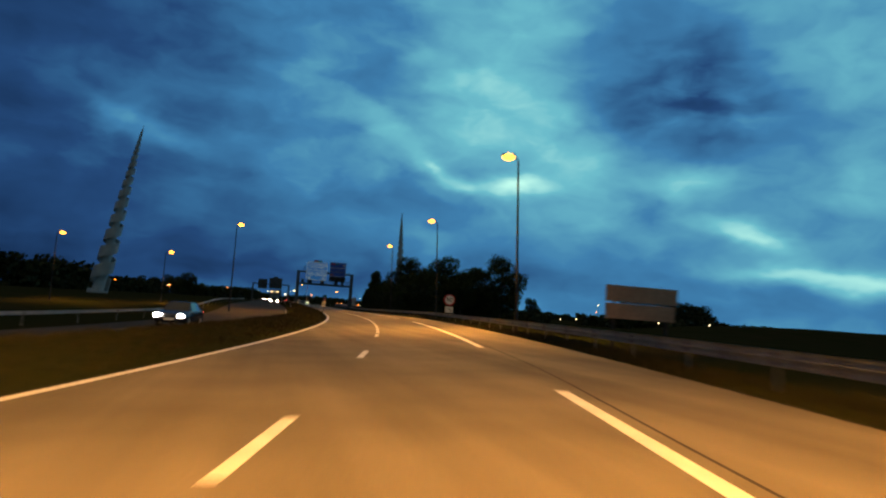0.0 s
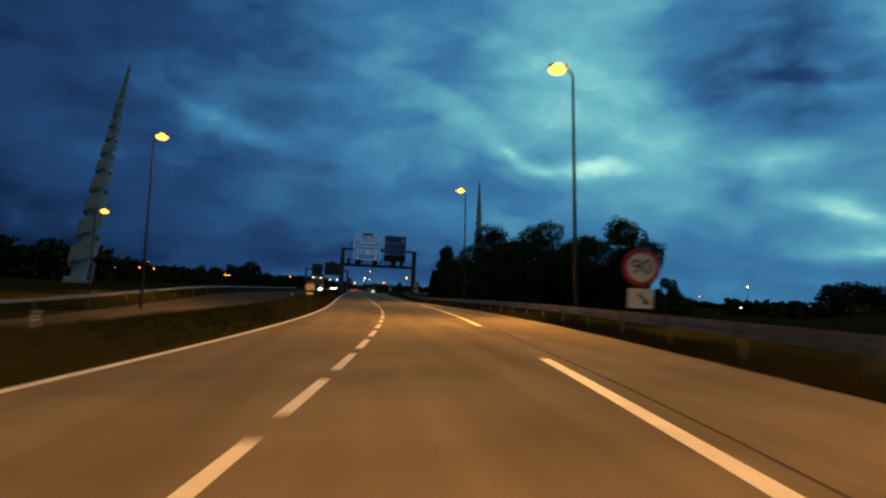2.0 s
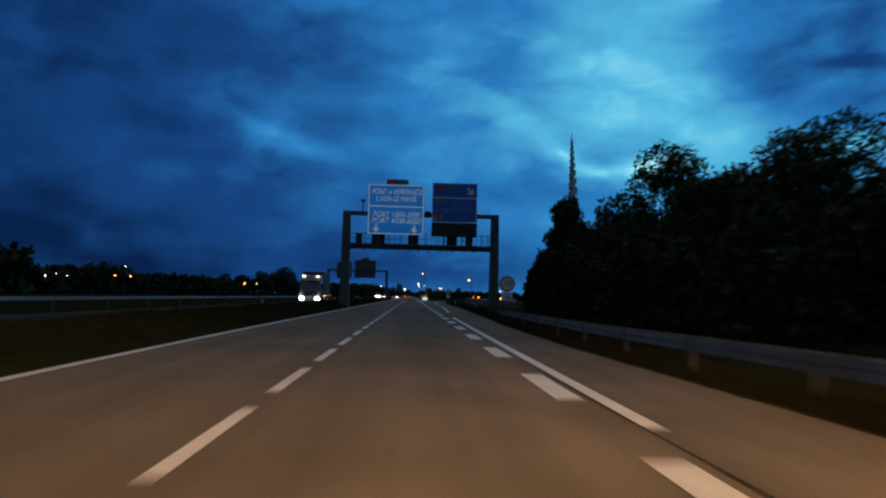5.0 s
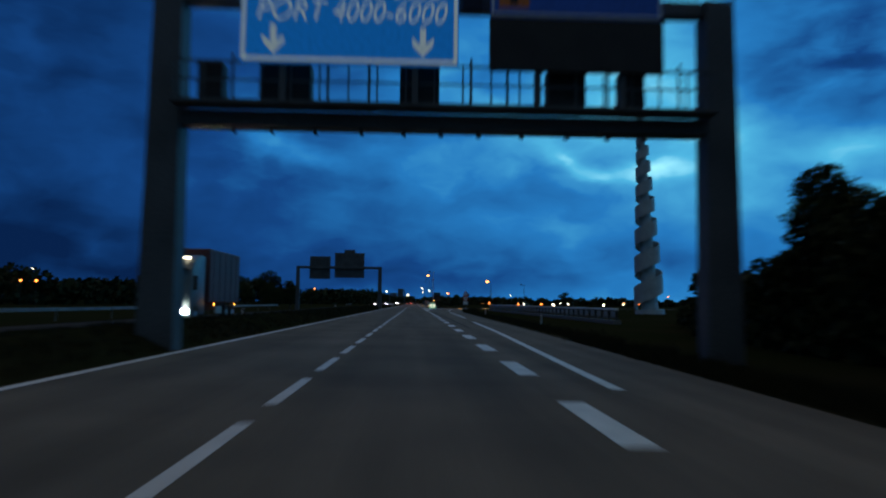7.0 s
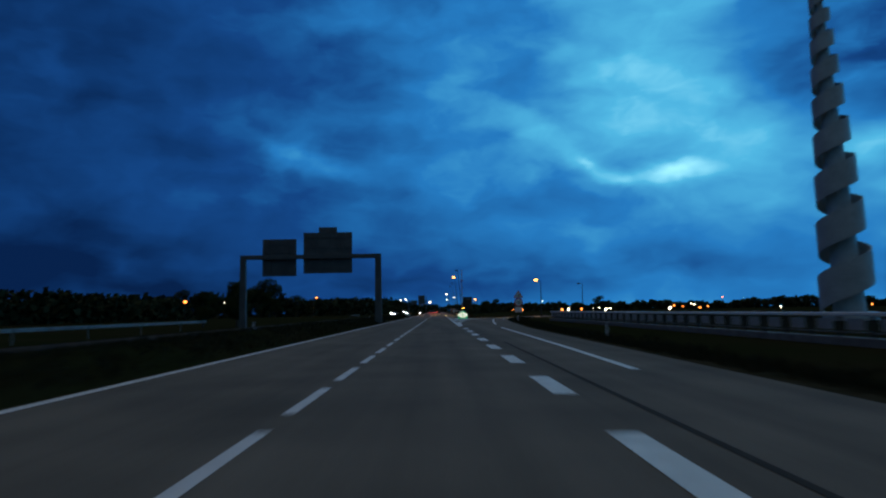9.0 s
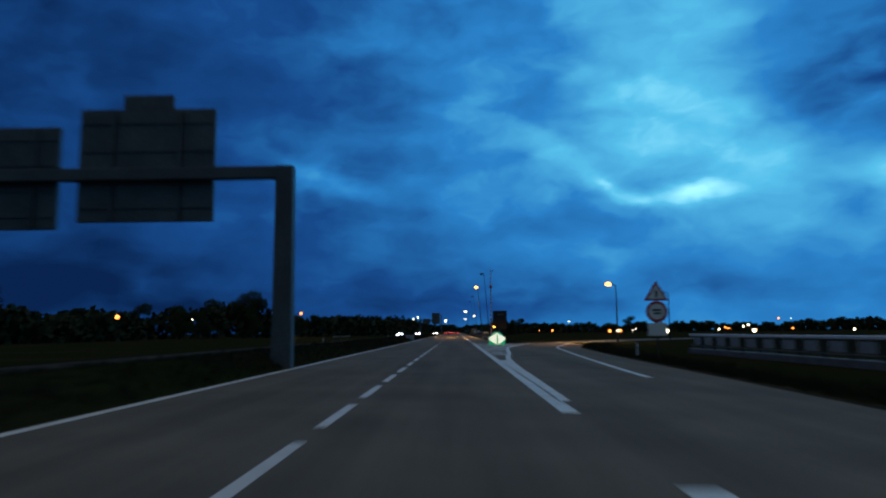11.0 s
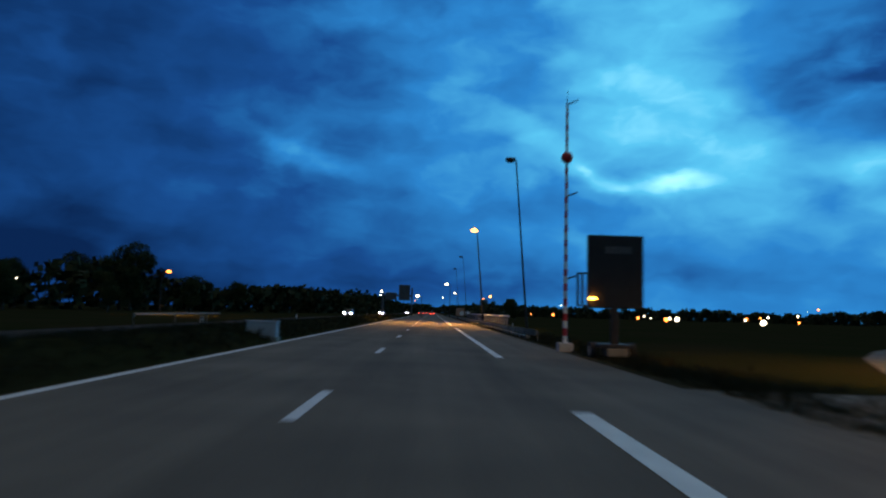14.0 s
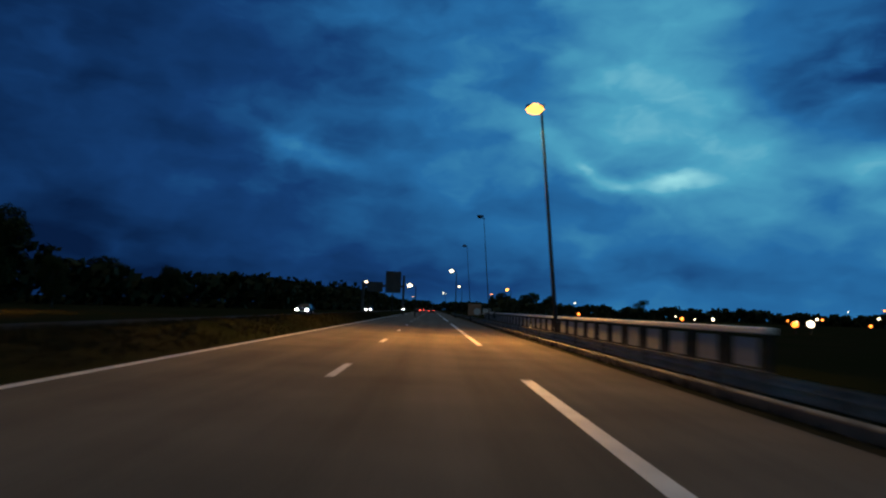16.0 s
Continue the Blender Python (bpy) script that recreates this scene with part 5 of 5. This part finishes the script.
woods("woods", [(-130, 290, 0), (-75, 345, 0), (-45, 420, 0), (-36, 520, 0), (-30, 700, 0)], 13.0, 8, 12000, 1.2, 2, "dark belt of tall trees along the horizon")
woods("woods", [(26, 760, 0), (60, 640, 0), (160, 620, 0), (330, 560, 0), (560, 420, 0)], 9.8, 14, 12000, 1.8, 3, "low dark belt of trees on the horizon")
woods("woods", [(75, 40, 0), (110, 60, 0), (190, 70, 0), (320, 60, 0), (420, 10, 0), (460, -80, 0)], 4.8, 8, 9000, 1.2, 4, "low dark scrub and trees on the plain")
woods("woods", [(12.0, 6, 0), (13.0, 30, 0), (14.0, 57, 0)], 6.0, 2.2, 26000, 0.22, 5, "dense dark undergrowth at the edge of the trees")
woods("woods", [(11.6, 26, 0), (12.2, 42, 0), (13.2, 54, 0)], 7.4, 1.5, 26000, 0.19, 15, "dense dark shrubs at the edge of the trees")
woods("woods", [(13.4, 54, 0), (15.2, 66, 0)], 4.6, 1.6, 6000, 0.26, 16, "dark low bushes on the verge past the gantry")
woods("woods", [(15.6, 66, 0), (20.0, 80, 0), (28.0, 96, 0)], 2.8, 1.6, 5000, 0.24, 17, "low dark scrub thinning out behind the verge")
woods("woods", [(18, 12, 0), (24, 28, 0), (30, 34, 0), (42, 24, 0)], 11.0, 4.5, 24000, 0.30, 9, "dense dark thicket under the trees")
woods("woods", [(24, 28, 0), (20, 48, 0), (26, 56, 0), (36, 50, 0)], 11.0, 4.5, 24000, 0.30, 10, "dense dark thicket under the trees")
woods("woods", [(44, 18, 0), (52, 30, 0), (62, 50, 0)], 5.0, 4, 3500, 0.5, 8, "dark bushes behind the trees")
woods("woods", [(9.5, 315, 0), (12, 350, 0), (18, 400, 0), (30, 470, 0)], 4.2, 3, 5000, 0.5, 6, "dark scrub beside the road ahead")
woods("woods", [(-40, 760, 0), (-10, 900, 0), (30, 900, 0), (60, 760, 0)], 12, 10, 4000, 2.0, 7, "far trees where the road meets the horizon")
# round full bush standing alone on the plain
holder = thing("bush", pose(139, 92, -0.16) @ Matrix.Scale(1.25, 4), "broad round leafy bush alone on the dark plain", "bush")
bm = tube((0, 0, -0.2), (0.3, 0.1, 3.2), 0.4, 0.2, 9)
for k in range(6):
    a = k * 1.05
    add_tube(bm, (0, 0, 0.6 + 0.2 * k), (5 * math.cos(a), 5 * math.sin(a), 3.2 + 0.3 * k), 0.16, 0.05, 6)
part("trunk", bm, BARK, holder)
crown = new("crown", crown_mesh("crown", [(0, 0, 4.2, 7.5, 4.0), (-5, 0, 3.0, 5.0, 2.9), (5, 1, 3.0, 5.0, 2.9), (1, -3, 2.6, 6, 2.5), (2, 2, 5.5, 4.5, 2.4)], 11000, 0.36, FAR_LEAF, 31))
crown.parent = holder
# low bank of the far right plain

bm = bmesh.new()
bmesh.ops.create_grid(bm, x_segments=30, y_segments=12, size=1.0)
for v in bm.verts:
    x, y = v.co.x, v.co.y
    v.co = Vector((190 + 110 * x, 45 + 40 * y, -0.3 + 4.2 * max(0, 1 - x * x) * max(0, 1 - y * y) * (1 + 0.2 * noise.noise(Vector((x * 3, y * 3, 0))))))
tagged(part("hill", bm, GROUND, smooth=True), "low dark grassy bank on the plain", "bank", kind="structure")


def grass(name, where, count, tall, seed, label):
    rg = random.Random(seed)
    verts, faces = [], []
    for k in range(count):
        p = where(rg)
        clump = 0.6 + 0.9 * abs(noise.noise(p * 0.7))
        for j in range(4):
            a = rg.uniform(0, 6.28)
            b = p + Vector((rg.gauss(0, 0.10), rg.gauss(0, 0.10), 0))
            hgt = tall * clump * rg.uniform(0.4, 1.1)
            w = Vector((math.cos(a), math.sin(a), 0)) * 0.022
            lean = Vector((rg.gauss(0, 0.25), rg.gauss(0, 0.25), 1)) * hgt
            i = len(verts)
            verts += [b - w, b + w, b + lean * 0.6 + w * 0.7, b + lean]
            faces += [(i, i + 1, i + 2), (i, i + 2, i + 3)]
    me = bpy.data.meshes.new(name)
    me.from_pydata(verts, [], faces)
    me.materials.append(BLADE)
    return tagged(new(name, me), label, "grass", kind="stuff")


grass("grass", lambda g: (lambda s: P(s, between(SHOULDER, s) + 0.12 + abs(g.gauss(0, 0.7)), -0.14))(g.uniform(-140, 60)), 20000, 0.36, 1, "rank weeds and grass at the foot of the guard rail")
grass("grass", lambda g: (lambda s: (lambda o: P(s, o, hump(o) - 0.03))(max(-10.2, -6.0 - abs(g.gauss(0, 1.8)))))(g.uniform(-140, 330)), 26000, 0.24, 2, "dry grass on the central reserve")
grass("grass", lambda g: (lambda s: P(s, between(SHOULDER, s) + 0.4 + abs(g.gauss(0, 1.0)), -0.16))(g.uniform(60, 204)), 7000, 0.30, 3, "short grass beside the exit lane")
grass("grass", lambda g: (lambda y: Vector((5.3 + abs(g.gauss(0, 1.2)), y, -0.15)))(g.uniform(206, 330)), 9000, 0.30, 4, "grass on the verge past the exit")
